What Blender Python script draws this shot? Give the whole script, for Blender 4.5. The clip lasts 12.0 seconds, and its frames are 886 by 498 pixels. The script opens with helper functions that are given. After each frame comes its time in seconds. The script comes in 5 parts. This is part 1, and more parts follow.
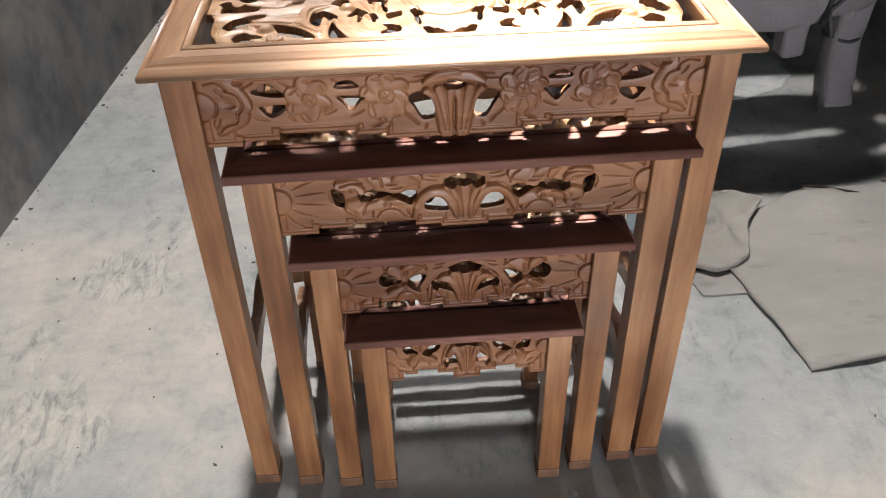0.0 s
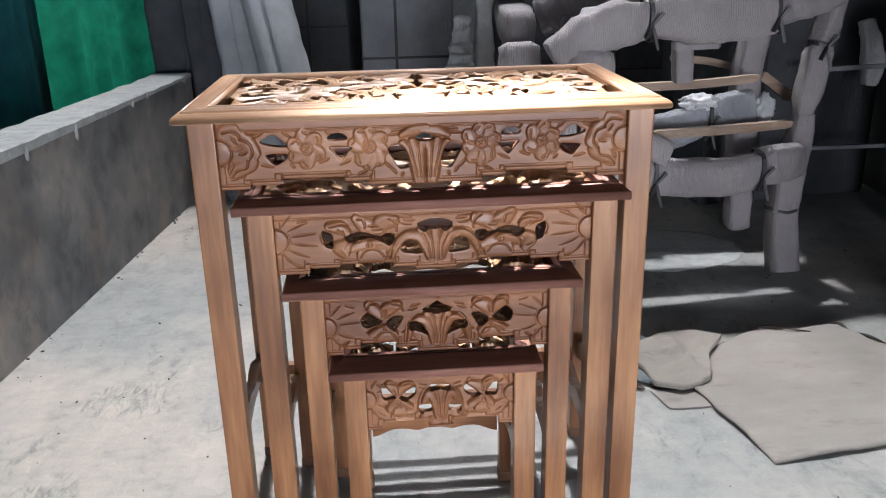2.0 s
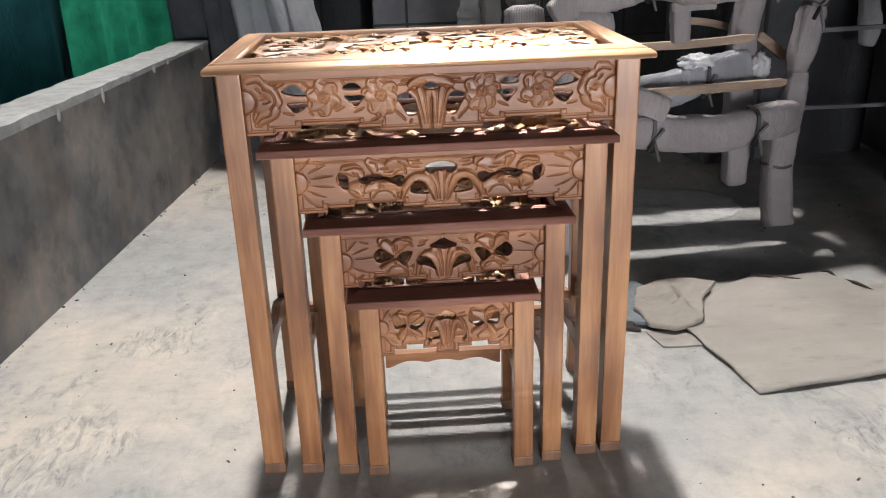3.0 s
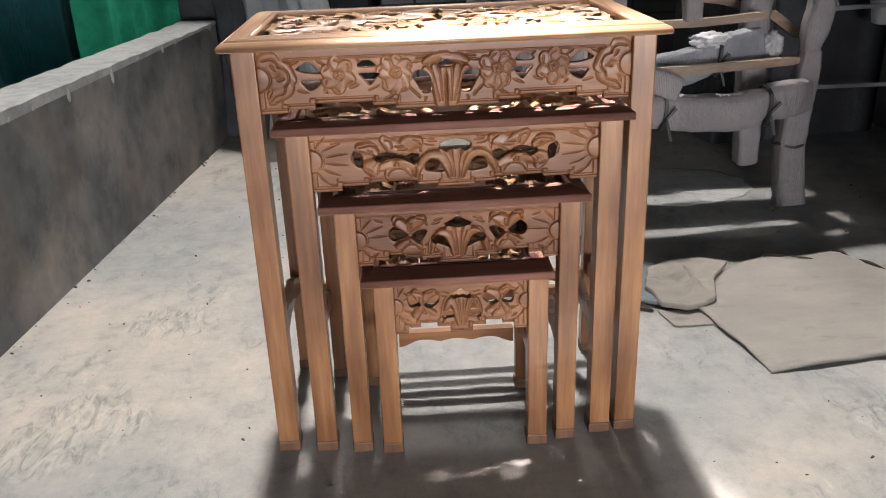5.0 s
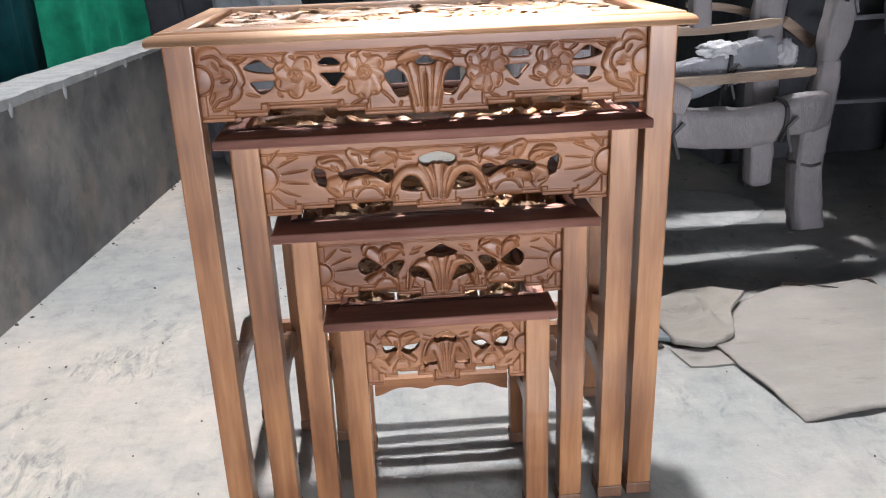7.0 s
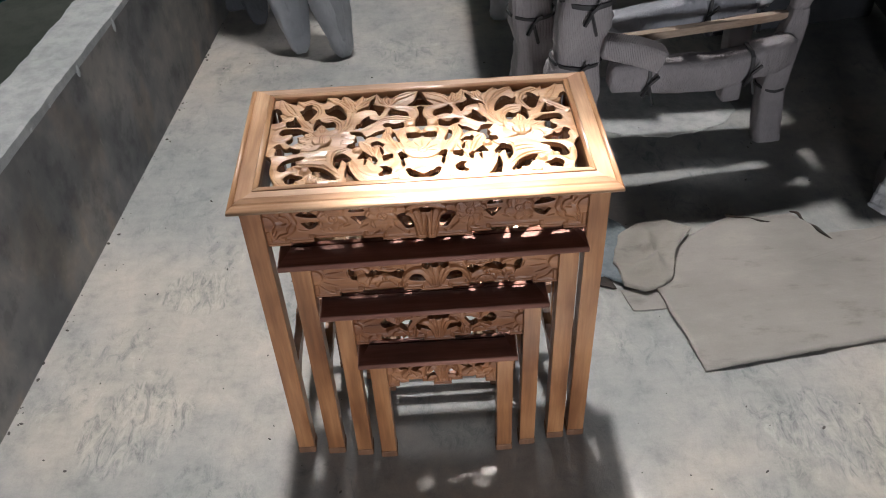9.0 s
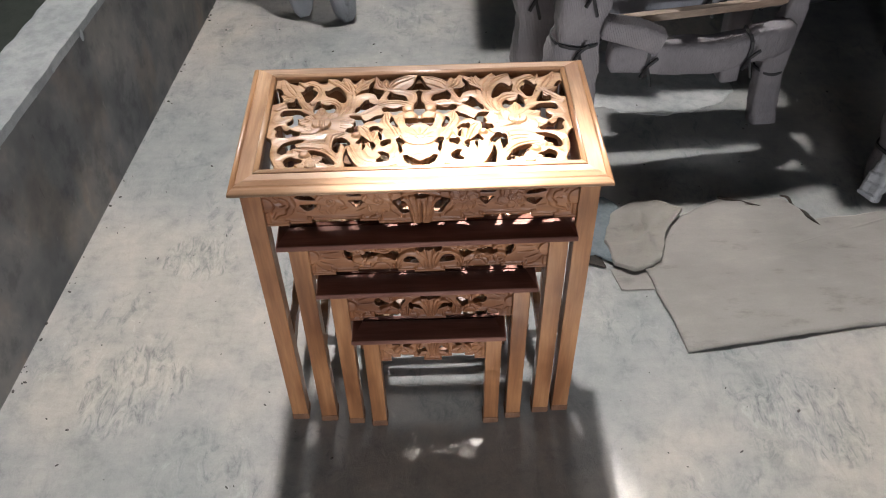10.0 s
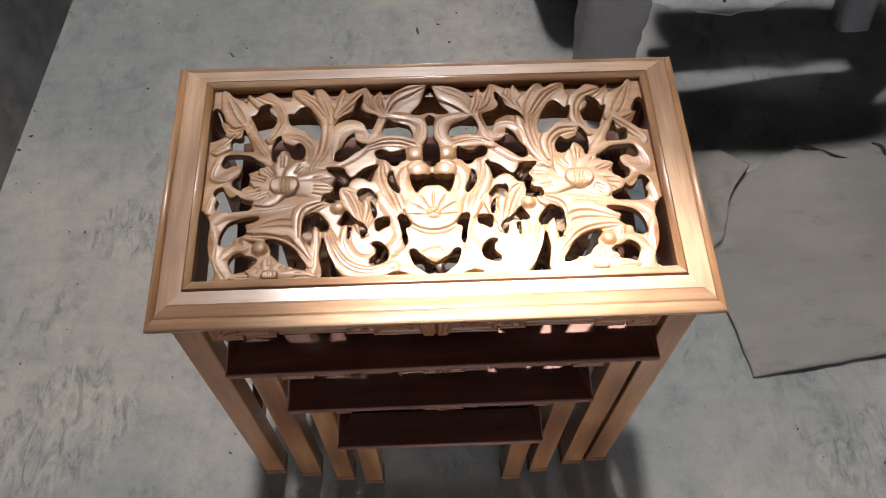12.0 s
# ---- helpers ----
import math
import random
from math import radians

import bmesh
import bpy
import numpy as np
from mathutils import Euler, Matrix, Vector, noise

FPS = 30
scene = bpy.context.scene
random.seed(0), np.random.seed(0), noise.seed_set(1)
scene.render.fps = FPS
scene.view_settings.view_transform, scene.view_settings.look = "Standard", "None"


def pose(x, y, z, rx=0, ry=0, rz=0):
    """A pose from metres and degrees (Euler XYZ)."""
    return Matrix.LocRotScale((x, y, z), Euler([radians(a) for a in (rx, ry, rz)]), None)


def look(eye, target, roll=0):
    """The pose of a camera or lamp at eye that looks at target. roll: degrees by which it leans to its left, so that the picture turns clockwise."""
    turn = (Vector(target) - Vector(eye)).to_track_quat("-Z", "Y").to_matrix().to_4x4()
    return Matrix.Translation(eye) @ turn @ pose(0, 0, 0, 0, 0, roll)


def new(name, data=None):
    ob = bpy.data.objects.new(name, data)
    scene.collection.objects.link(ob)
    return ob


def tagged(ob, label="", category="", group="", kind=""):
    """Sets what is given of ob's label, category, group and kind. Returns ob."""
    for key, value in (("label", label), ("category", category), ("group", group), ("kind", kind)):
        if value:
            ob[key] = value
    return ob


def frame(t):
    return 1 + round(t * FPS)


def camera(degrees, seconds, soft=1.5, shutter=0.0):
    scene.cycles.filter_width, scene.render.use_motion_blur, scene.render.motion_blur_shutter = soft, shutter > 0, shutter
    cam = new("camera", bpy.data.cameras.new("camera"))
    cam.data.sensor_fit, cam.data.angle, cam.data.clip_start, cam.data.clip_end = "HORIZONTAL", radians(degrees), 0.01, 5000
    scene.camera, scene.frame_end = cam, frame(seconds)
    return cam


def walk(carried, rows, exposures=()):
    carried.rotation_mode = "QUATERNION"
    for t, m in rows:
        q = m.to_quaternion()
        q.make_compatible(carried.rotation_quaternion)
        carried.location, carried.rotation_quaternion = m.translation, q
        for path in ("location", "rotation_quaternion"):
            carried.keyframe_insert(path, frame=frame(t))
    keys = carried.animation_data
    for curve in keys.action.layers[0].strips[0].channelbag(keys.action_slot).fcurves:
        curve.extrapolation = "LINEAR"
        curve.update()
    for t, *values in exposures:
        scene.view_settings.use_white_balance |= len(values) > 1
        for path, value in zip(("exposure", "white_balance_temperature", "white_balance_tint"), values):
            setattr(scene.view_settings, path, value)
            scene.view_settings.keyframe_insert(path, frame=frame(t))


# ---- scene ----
cam = camera(55.8, 12.0, soft=1.0)
METRES, EYE, TILT, LEAN, TURN = 2.28, 0.991, 0.0, 0.0, -2.9
ROWS = [
    (0.0, 0.0, 0.0, 0.0, -0.81, -38.09, 1.04),
    (0.5, -0.0094, -0.0448, 0.0212, -1.95, -36.82, 0.38),
    (1.0, -0.0028, -0.0798, 0.0258, -2.52, -34.64, 0.69),
    (1.5, 0.0098, -0.0955, -0.0246, -1.41, -27.58, 1.11),
    (1.7, 0.0102, -0.1012, -0.0531, -1.17, -22.82, 1.19),
    (2.0, 0.0101, -0.1162, -0.075, -1.07, -19.53, 1.17),
    (2.2, 0.0124, -0.1368, -0.0909, -0.96, -17.68, 1.39),
    (2.5, 0.0132, -0.1516, -0.081, -0.69, -20.12, 1.47),
    (3.0, 0.0134, -0.168, -0.0781, -0.37, -21.37, 1.74),
    (5.0, 0.0072, -0.1683, -0.0807, -0.08, -22.55, 1.93),
    (5.5, 0.0061, -0.151, -0.0891, -0.37, -23.28, 1.87),
    (6.0, 0.0112, -0.1282, -0.1135, -0.98, -23.16, 1.98),
    (6.5, 0.0135, -0.1046, -0.1228, -1.2, -20.94, 2.01),
    (7.0, 0.0124, -0.0862, -0.1095, -0.73, -20.87, 2.01),
    (7.2, 0.0125, -0.0833, -0.1086, -0.66, -22.35, 2.11),
    (8.8, 0.0336, -0.1049, 0.1771, 0.56, -41.82, 2.40),
    (9.0, 0.0368, -0.1109, 0.1893, 0.56, -41.71, 2.23),
    (9.5, 0.0443, -0.1203, 0.2086, 1.43, -41.28, 1.58),
    (10.0, 0.041, -0.109, 0.219, 1.7, -44.92, 0.83),
    (10.5, 0.0171, -0.0521, 0.2217, 0.33, -49.25, -0.1),
    (11.0, -0.0125, 0.0242, 0.2172, -1.18, -53.42, -0.73),
    (11.5, -0.0066, 0.096, 0.2065, -0.57, -57.04, -0.56),
    (12.0, 0.0102, 0.165, 0.1918, 1.08, -60.69, -0.44),
]
walk(cam, [(t, pose(-0.056, -0.7335, EYE, TILT, LEAN, TURN) @ pose(METRES * x, METRES * y, METRES * z, 90 + pitch, roll, yaw)) for t, x, y, z, yaw, pitch, roll in ROWS],
     exposures=[(0.0, 3.22, 6500, 14), (1.0, 3.15, 6500, 14), (1.5, 3.05, 6400, 14), (2.0, 3.5, 6200, 14), (2.5, 3.6, 6700, 15), (5.5, 3.38, 6800, 15), (7.0, 3.7, 6300, 15), (8.8, 2.97, 6500, 14), (9.6, 3.0, 6500, 14), (10.2, 3.08, 6500, 14), (11.0, 2.75, 6480, 14), (12.0, 2.38, 6450, 14)])

# ---- light ----
world = bpy.data.worlds.new("world")
scene.world = world
world.use_nodes = True
wn, wl = world.node_tree.nodes, world.node_tree.links
sky = wn.new("ShaderNodeTexSky")
sky.sky_type, sky.sun_disc = "NISHITA", False
SUN_DIR = Vector((-0.083, 0.42, 1.0)).normalized()  # towards the sun
sky.sun_elevation = math.asin(SUN_DIR.z)
sky.sun_rotation = math.atan2(SUN_DIR.x, SUN_DIR.y)
wl.new(sky.outputs[0], wn["Background"].inputs[0])
wn["Background"].inputs[1].default_value = 0.0064

sun = new("sun", bpy.data.lights.new("sun", "SUN"))
sun.data.energy, sun.data.angle, sun.data.color = 5.0, radians(2.0), (1.0, 0.98, 0.95)
sun.matrix_world = look(SUN_DIR * 20, (0, 0, 0))

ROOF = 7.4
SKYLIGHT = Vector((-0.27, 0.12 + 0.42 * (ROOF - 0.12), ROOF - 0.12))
# Unseen disc below the closed roof, narrowed so light thins towards the back.
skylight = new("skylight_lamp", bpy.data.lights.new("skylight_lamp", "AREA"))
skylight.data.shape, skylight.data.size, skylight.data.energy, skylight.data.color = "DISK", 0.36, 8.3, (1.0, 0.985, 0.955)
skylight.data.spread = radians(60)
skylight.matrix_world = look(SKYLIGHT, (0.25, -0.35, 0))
# Added fill from the front, unseen, to brighten the tables' fronts.
front_fill = new("gate_sky_lamp", bpy.data.lights.new("gate_sky_lamp", "AREA"))
front_fill.data.shape, front_fill.data.size, front_fill.data.size_y, front_fill.data.energy, front_fill.data.color = "RECTANGLE", 3.0, 0.9, 31, (0.95, 0.97, 1.0)
front_fill.matrix_world = look((0.9, -5.6, 0.55), (0, 0, 0.5))

# No opening stands here; added for the sheen and glint on the tops.
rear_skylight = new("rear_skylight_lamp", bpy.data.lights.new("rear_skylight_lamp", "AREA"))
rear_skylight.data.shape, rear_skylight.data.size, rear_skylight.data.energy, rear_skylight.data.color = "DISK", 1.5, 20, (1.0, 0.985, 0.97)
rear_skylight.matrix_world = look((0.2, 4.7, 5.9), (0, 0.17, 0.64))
# Added fill behind the tarpaulin, so that its green glows through.
tarp_fill = new("west_sky_lamp", bpy.data.lights.new("west_sky_lamp", "AREA"))
tarp_fill.data.shape, tarp_fill.data.size, tarp_fill.data.size_y, tarp_fill.data.energy, tarp_fill.data.color = "RECTANGLE", 2.2, 1.6, 4.8, (0.95, 0.98, 1.0)
tarp_fill.data.spread = radians(100)
tarp_fill.matrix_world = look((-4.4, 3.0, 1.1), (-1.5, 3.0, 0.9))

# ---- materials ----
def nodes_of(name, rough=0.6, metal=0.0):
    m = bpy.data.materials.new(name)
    m.use_nodes = True
    nt = m.node_tree
    b = nt.nodes["Principled BSDF"]
    b.inputs["Roughness"].default_value, b.inputs["Metallic"].default_value = rough, metal
    return m, nt.nodes, nt.links, b


def ramp(nodes, stops):
    r = nodes.new("ShaderNodeValToRGB")
    while len(r.color_ramp.elements) < len(stops):
        r.color_ramp.elements.new(0.5)
    for e, (p, c) in zip(r.color_ramp.elements, stops):
        e.position, e.color = p, (*c, 1)
    return r


def noise_of(nodes, links, coord, scale, detail=4, rough=0.6, stretch=(1, 1, 1)):
    mp = nodes.new("ShaderNodeMapping")
    mp.inputs["Scale"].default_value = stretch
    links.new(coord, mp.inputs[0])
    n = nodes.new("ShaderNodeTexNoise")
    n.inputs["Scale"].default_value, n.inputs["Detail"].default_value, n.inputs["Roughness"].default_value = scale, detail, rough
    links.new(mp.outputs[0], n.inputs["Vector"])
    return n


def mix(nodes, links, fac, a, b, mode="MIX"):
    m = nodes.new("ShaderNodeMix")
    m.data_type, m.blend_type = "RGBA", mode
    for sock, v in ((m.inputs[0], fac), (m.inputs[6], a), (m.inputs[7], b)):
        if isinstance(v, (int, float)):
            sock.default_value = v
        elif isinstance(v, tuple):
            sock.default_value = (*v, 1)
        else:
            links.new(v, sock)
    return m.outputs[2]


def bump(nodes, links, bsdf, height, strength, distance):
    b = nodes.new("ShaderNodeBump")
    b.inputs["Strength"].default_value, b.inputs["Distance"].default_value = strength, distance
    links.new(height, b.inputs["Height"])
    links.new(b.outputs[0], bsdf.inputs["Normal"])


def wood(name, axis, dark, mid, light, rough=0.38, coat=0.25, relief=0.12, coat_rough=0.22, vary=0.7):
    """Wood whose grain runs along the axis 0, 1 or 2."""
    m, n, l, b = nodes_of(name, rough)
    co = n.new("ShaderNodeTexCoord").outputs["Object"]
    info = n.new("ShaderNodeObjectInfo")
    shift = n.new("ShaderNodeVectorMath")
    shift.operation = "MULTIPLY_ADD"
    l.new(info.outputs["Random"], shift.inputs[0])
    shift.inputs[1].default_value = (3, 5, 7)
    l.new(co, shift.inputs[2])
    st = [1.0, 1.0, 1.0]
    st[axis] = 0.06
    fine = noise_of(n, l, shift.outputs[0], 260, 4, 0.65, tuple(st))
    st[axis] = 0.1
    broad = noise_of(n, l, shift.outputs[0], 32, 3, 0.55, tuple(st))
    big = noise_of(n, l, shift.outputs[0], 7, 2, 0.5)
    r = ramp(n, [(0.3, dark), (0.5, mid), (0.68, light)])
    l.new(broad.outputs[0], r.inputs[0])
    r2 = ramp(n, [(0.36, (0.5, 0.43, 0.38)), (0.62, (1.04, 1.04, 1.04))])
    l.new(fine.outputs[0], r2.inputs[0])
    c = mix(n, l, 0.3, r.outputs[0], r2.outputs[0], "MULTIPLY")
    r3 = ramp(n, [(0.33, (0.6, 0.47, 0.38)), (0.5, (0.95, 0.91, 0.88)), (0.66, (1.16, 1.13, 1.08))])
    l.new(big.outputs[0], r3.inputs[0])
    c = mix(n, l, 0.7, c, r3.outputs[0], "MULTIPLY")
    r6 = ramp(n, [(0.0, (0.84, 0.73, 0.62)), (0.5, (1, 0.99, 0.97)), (1.0, (1.05, 1.04, 1.0))])
    l.new(info.outputs["Random"], r6.inputs[0])
    c = mix(n, l, vary, c, r6.outputs[0], "MULTIPLY")
    l.new(c, b.inputs["Base Color"])
    b.inputs["Coat Weight"].default_value, b.inputs["Coat Roughness"].default_value = coat, coat_rough
    bump(n, l, b, fine.outputs[0], relief, 0.001)
    return m


# Tops get paler teak colours than legs and fronts, for the light on them.
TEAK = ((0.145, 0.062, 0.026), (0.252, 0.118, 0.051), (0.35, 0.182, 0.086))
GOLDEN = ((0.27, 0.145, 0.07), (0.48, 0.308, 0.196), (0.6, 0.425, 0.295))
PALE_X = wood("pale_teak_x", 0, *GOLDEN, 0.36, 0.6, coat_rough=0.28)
PALE_Y = wood("pale_teak_y", 1, (0.21, 0.09, 0.033), (0.39, 0.215, 0.105), (0.54, 0.345, 0.205), 0.42, 0.2)
WOOD_X, WOOD_Y, WOOD_Z = (wood("teak_" + "xyz"[a], a, *TEAK) for a in range(3))
# Lower tops lie in shade; their teak is coloured darker and redder for it.
SHADED_TEAK = ((0.135, 0.066, 0.053), (0.2, 0.099, 0.08), (0.27, 0.142, 0.116))
SHADED_X, SHADED_Y = (wood("shaded_teak_" + "xy"[a], a, *SHADED_TEAK, 0.62, 0.0) for a in range(2))
for m in (SHADED_X, SHADED_Y):
    m.node_tree.nodes["Principled BSDF"].inputs["Specular IOR Level"].default_value = 0.2
# The panel's sheen is partly in this paler colour; the aprons stay darker.
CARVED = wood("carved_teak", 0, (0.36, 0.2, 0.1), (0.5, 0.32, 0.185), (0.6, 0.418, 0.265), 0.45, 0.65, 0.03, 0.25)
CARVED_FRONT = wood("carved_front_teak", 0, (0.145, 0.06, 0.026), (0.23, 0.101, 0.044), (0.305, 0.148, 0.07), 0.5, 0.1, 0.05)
FOOT = wood("foot_teak", 2, (0.085, 0.043, 0.022), (0.14, 0.07, 0.036), (0.2, 0.105, 0.058), 0.6, 0.0)


def concrete(name, lo, hi, scale=1.0, rough=0.8, rel=0.35):
    m, n, l, b = nodes_of(name, rough)
    co = n.new("ShaderNodeTexCoord").outputs["Object"]
    a = noise_of(n, l, co, 1.6 * scale, 5, 0.6)
    c = noise_of(n, l, co, 9 * scale, 6, 0.65)
    g = noise_of(n, l, co, 160 * scale, 3, 0.6)
    r = ramp(n, [(0.3, lo), (0.7, hi)])
    l.new(a.outputs[0], r.inputs[0])
    r2 = ramp(n, [(0.35, (0.62, 0.65, 0.66)), (0.55, (1, 1, 1)), (0.75, (1.06, 1.05, 1.02))])
    l.new(c.outputs[0], r2.inputs[0])
    col = mix(n, l, 0.6, r.outputs[0], r2.outputs[0], "MULTIPLY")
    r3 = ramp(n, [(0.3, (0.8, 0.8, 0.8)), (0.6, (1, 1, 1))])
    l.new(g.outputs[0], r3.inputs[0])
    col = mix(n, l, 0.5, col, r3.outputs[0], "MULTIPLY")
    l.new(col, b.inputs["Base Color"])
    bump(n, l, b, c.outputs[0], rel, 0.006)
    return m


def floor_cement():
    """Trowelled cement: warm and bluish fields, scraped pits in places, fine grain."""
    m, n, l, b = nodes_of("floor_cement", 0.7)
    co = n.new("ShaderNodeTexCoord").outputs["Object"]
    broad = noise_of(n, l, co, 1.5, 3, 0.5)
    field = noise_of(n, l, co, 3.4, 5, 0.62)
    patch = noise_of(n, l, co, 11, 7, 0.7)
    scrape = noise_of(n, l, co, 30, 7, 0.74, (1, 0.55, 1))
    scrape.inputs["Distortion"].default_value = 0.8
    trowel = noise_of(n, l, co, 60, 3, 0.6, (0.25, 1, 1))
    grain = noise_of(n, l, co, 260, 2, 0.6)
    r = ramp(n, [(0.4, (0.285, 0.29, 0.284)), (0.5, (0.347, 0.337, 0.319)), (0.6, (0.415, 0.384, 0.342))])
    l.new(broad.outputs[0], r.inputs[0])
    r2 = ramp(n, [(0.34, (0.66, 0.7, 0.71)), (0.45, (0.9, 0.92, 0.92)), (0.54, (1, 1, 1)), (0.66, (1.13, 1.11, 1.08))])
    l.new(patch.outputs[0], r2.inputs[0])
    col = mix(n, l, 0.85, r.outputs[0], r2.outputs[0], "MULTIPLY")
    # pits gather where the field is low
    where = ramp(n, [(0.40, (1, 1, 1)), (0.5, (0.24, 0.24, 0.24))])
    l.new(field.outputs[0], where.inputs[0])
    pits = ramp(n, [(0.32, (0.5, 0.54, 0.56)), (0.42, (0.78, 0.82, 0.83)), (0.5, (1, 1, 1)), (0.57, (1, 1, 1)), (0.66, (1.2, 1.21, 1.2))])
    l.new(scrape.outputs[0], pits.inputs[0])
    col = mix(n, l, where.outputs[0], col, mix(n, l, 1.0, col, pits.outputs[0], "MULTIPLY"))
    # two worn patches where the skin of the cement is scraped off
    scratch = noise_of(n, l, co, 42, 5, 0.7, (1.0, 0.35, 1))
    scratch.inputs["Distortion"].default_value = 1.6
    marks = ramp(n, [(0.36, (0.5, 0.54, 0.56)), (0.45, (0.84, 0.87, 0.88)), (0.52, (1, 1, 1)), (0.62, (1.16, 1.15, 1.13))])
    l.new(scratch.outputs[0], marks.inputs[0])
    for place, size in (((-0.64, 0.12, 0), (0.13, 0.17, 1)), ((0.76, 0.0, 0), (0.18, 0.14, 1)), ((-0.56, 0.5, 0), (0.1, 0.1, 1))):
        mp = n.new("ShaderNodeMapping")
        mp.vector_type = "TEXTURE"
        mp.inputs["Location"].default_value, mp.inputs["Scale"].default_value = place, size
        l.new(co, mp.inputs[0])
        far = n.new("ShaderNodeVectorMath")
        far.operation = "LENGTH"
        l.new(mp.outputs[0], far.inputs[0])
        near = n.new("ShaderNodeMath")
        near.operation = "MULTIPLY_ADD"
        l.new(field.outputs[0], near.inputs[0])
        near.inputs[1].default_value = -2.4
        l.new(far.outputs["Value"], near.inputs[2])
        edge = ramp(n, [(0.0, (0.85, 0.85, 0.85)), (0.12, (0, 0, 0))])
        shift = n.new("ShaderNodeMath")
        shift.operation = "ADD"
        shift.inputs[1].default_value = 0.55
        l.new(near.outputs[0], shift.inputs[0])
        l.new(shift.outputs[0], edge.inputs[0])
        col = mix(n, l, edge.outputs[0], col, mix(n, l, 1.0, col, marks.outputs[0], "MULTIPLY"))
    r4 = ramp(n, [(0.32, (0.94, 0.94, 0.94)), (0.5, (1, 1, 1)), (0.7, (1.03, 1.03, 1.02))])
    l.new(trowel.outputs[0], r4.inputs[0])
    col = mix(n, l, 0.7, col, r4.outputs[0], "MULTIPLY")
    r5 = ramp(n, [(0.3, (0.86, 0.86, 0.86)), (0.6, (1.03, 1.03, 1.03))])
    l.new(grain.outputs[0], r5.inputs[0])
    col = mix(n, l, 0.35, col, r5.outputs[0], "MULTIPLY")
    l.new(col, b.inputs["Base Color"])
    rr = n.new("ShaderNodeMapRange")
    rr.inputs[3].default_value, rr.inputs[4].default_value = 0.52, 0.85
    l.new(patch.outputs[0], rr.inputs[0])
    l.new(rr.outputs[0], b.inputs["Roughness"])
    bump(n, l, b, mix(n, l, 0.5, patch.outputs[0], scrape.outputs[0]), 0.45, 0.007)
    return m


FLOOR = floor_cement()
def wall_cement():
    m, n, l, b = nodes_of("wall_cement", 0.85)
    co = n.new("ShaderNodeTexCoord").outputs["Object"]
    broad = noise_of(n, l, co, 2.6, 4, 0.55)
    cloud = noise_of(n, l, co, 9, 6, 0.65, (1, 1, 0.8))
    streak = noise_of(n, l, co, 26, 4, 0.6, (1, 1, 0.12))
    spot = noise_of(n, l, co, 34, 4, 0.62, (1, 1, 0.45))
    r = ramp(n, [(0.4, (0.1, 0.103, 0.104)), (0.5, (0.156, 0.154, 0.15)), (0.6, (0.216, 0.204, 0.187))])
    l.new(broad.outputs[0], r.inputs[0])
    r2 = ramp(n, [(0.36, (0.6, 0.62, 0.64)), (0.46, (0.92, 0.93, 0.94)), (0.54, (1, 1, 0.99)), (0.63, (1.25, 1.21, 1.15))])
    l.new(cloud.outputs[0], r2.inputs[0])
    col = mix(n, l, 0.85, r.outputs[0], r2.outputs[0], "MULTIPLY")
    r4 = ramp(n, [(0.25, (0.4, 0.4, 0.4)), (0.31, (1, 1, 1)), (0.74, (1, 1, 1)), (0.78, (1.35, 1.35, 1.33))])
    l.new(streak.outputs[0], r4.inputs[0])
    col = mix(n, l, 0.25, col, r4.outputs[0], "MULTIPLY")
    r3 = ramp(n, [(0.27, (0.4, 0.38, 0.35)), (0.34, (1, 1, 1)), (0.68, (1, 1, 1)), (0.74, (1.8, 1.8, 1.75))])
    l.new(spot.outputs[0], r3.inputs[0])
    col = mix(n, l, 0.5, col, r3.outputs[0], "MULTIPLY")
    stain = noise_of(n, l, co, 4.5, 4, 0.6, (1, 1, 0.6))
    r5 = ramp(n, [(0.52, (1, 1, 1)), (0.62, (1.04, 0.94, 0.86))])
    l.new(stain.outputs[0], r5.inputs[0])
    col = mix(n, l, 0.9, col, r5.outputs[0], "MULTIPLY")
    l.new(col, b.inputs["Base Color"])
    bump(n, l, b, mix(n, l, 0.35, cloud.outputs[0], spot.outputs[0]), 0.2, 0.005)
    return m


WALL = wall_cement()
LEDGE = concrete("ledge_cement", (0.265, 0.285, 0.285), (0.385, 0.395, 0.39), 3.0, 0.85, 0.9)
# Darker copy of the cement: the shade beyond the wall is in its colour.
SHADED_GROUND = concrete("shaded_ground", (0.045, 0.055, 0.045), (0.085, 0.095, 0.08), 1.5, 0.9, 0.6)
SHELL = concrete("shell_plaster", (0.12, 0.125, 0.13), (0.18, 0.185, 0.19), 0.6, 0.9)


# ---- builders ----
def mesh_ob(name, bm, material, smooth=False):
    me = bpy.data.meshes.new(name)
    bm.normal_update()
    bm.to_mesh(me)
    bm.free()
    if material:
        me.materials.append(material)
    if smooth:
        me.polygons.foreach_set("use_smooth", [True] * len(me.polygons))
    return new(name, me)


def part(name, bm, material, parent, label="", smooth=False):
    ob = mesh_ob(name, bm, material, smooth)
    ob.parent = parent
    return tagged(ob, label)


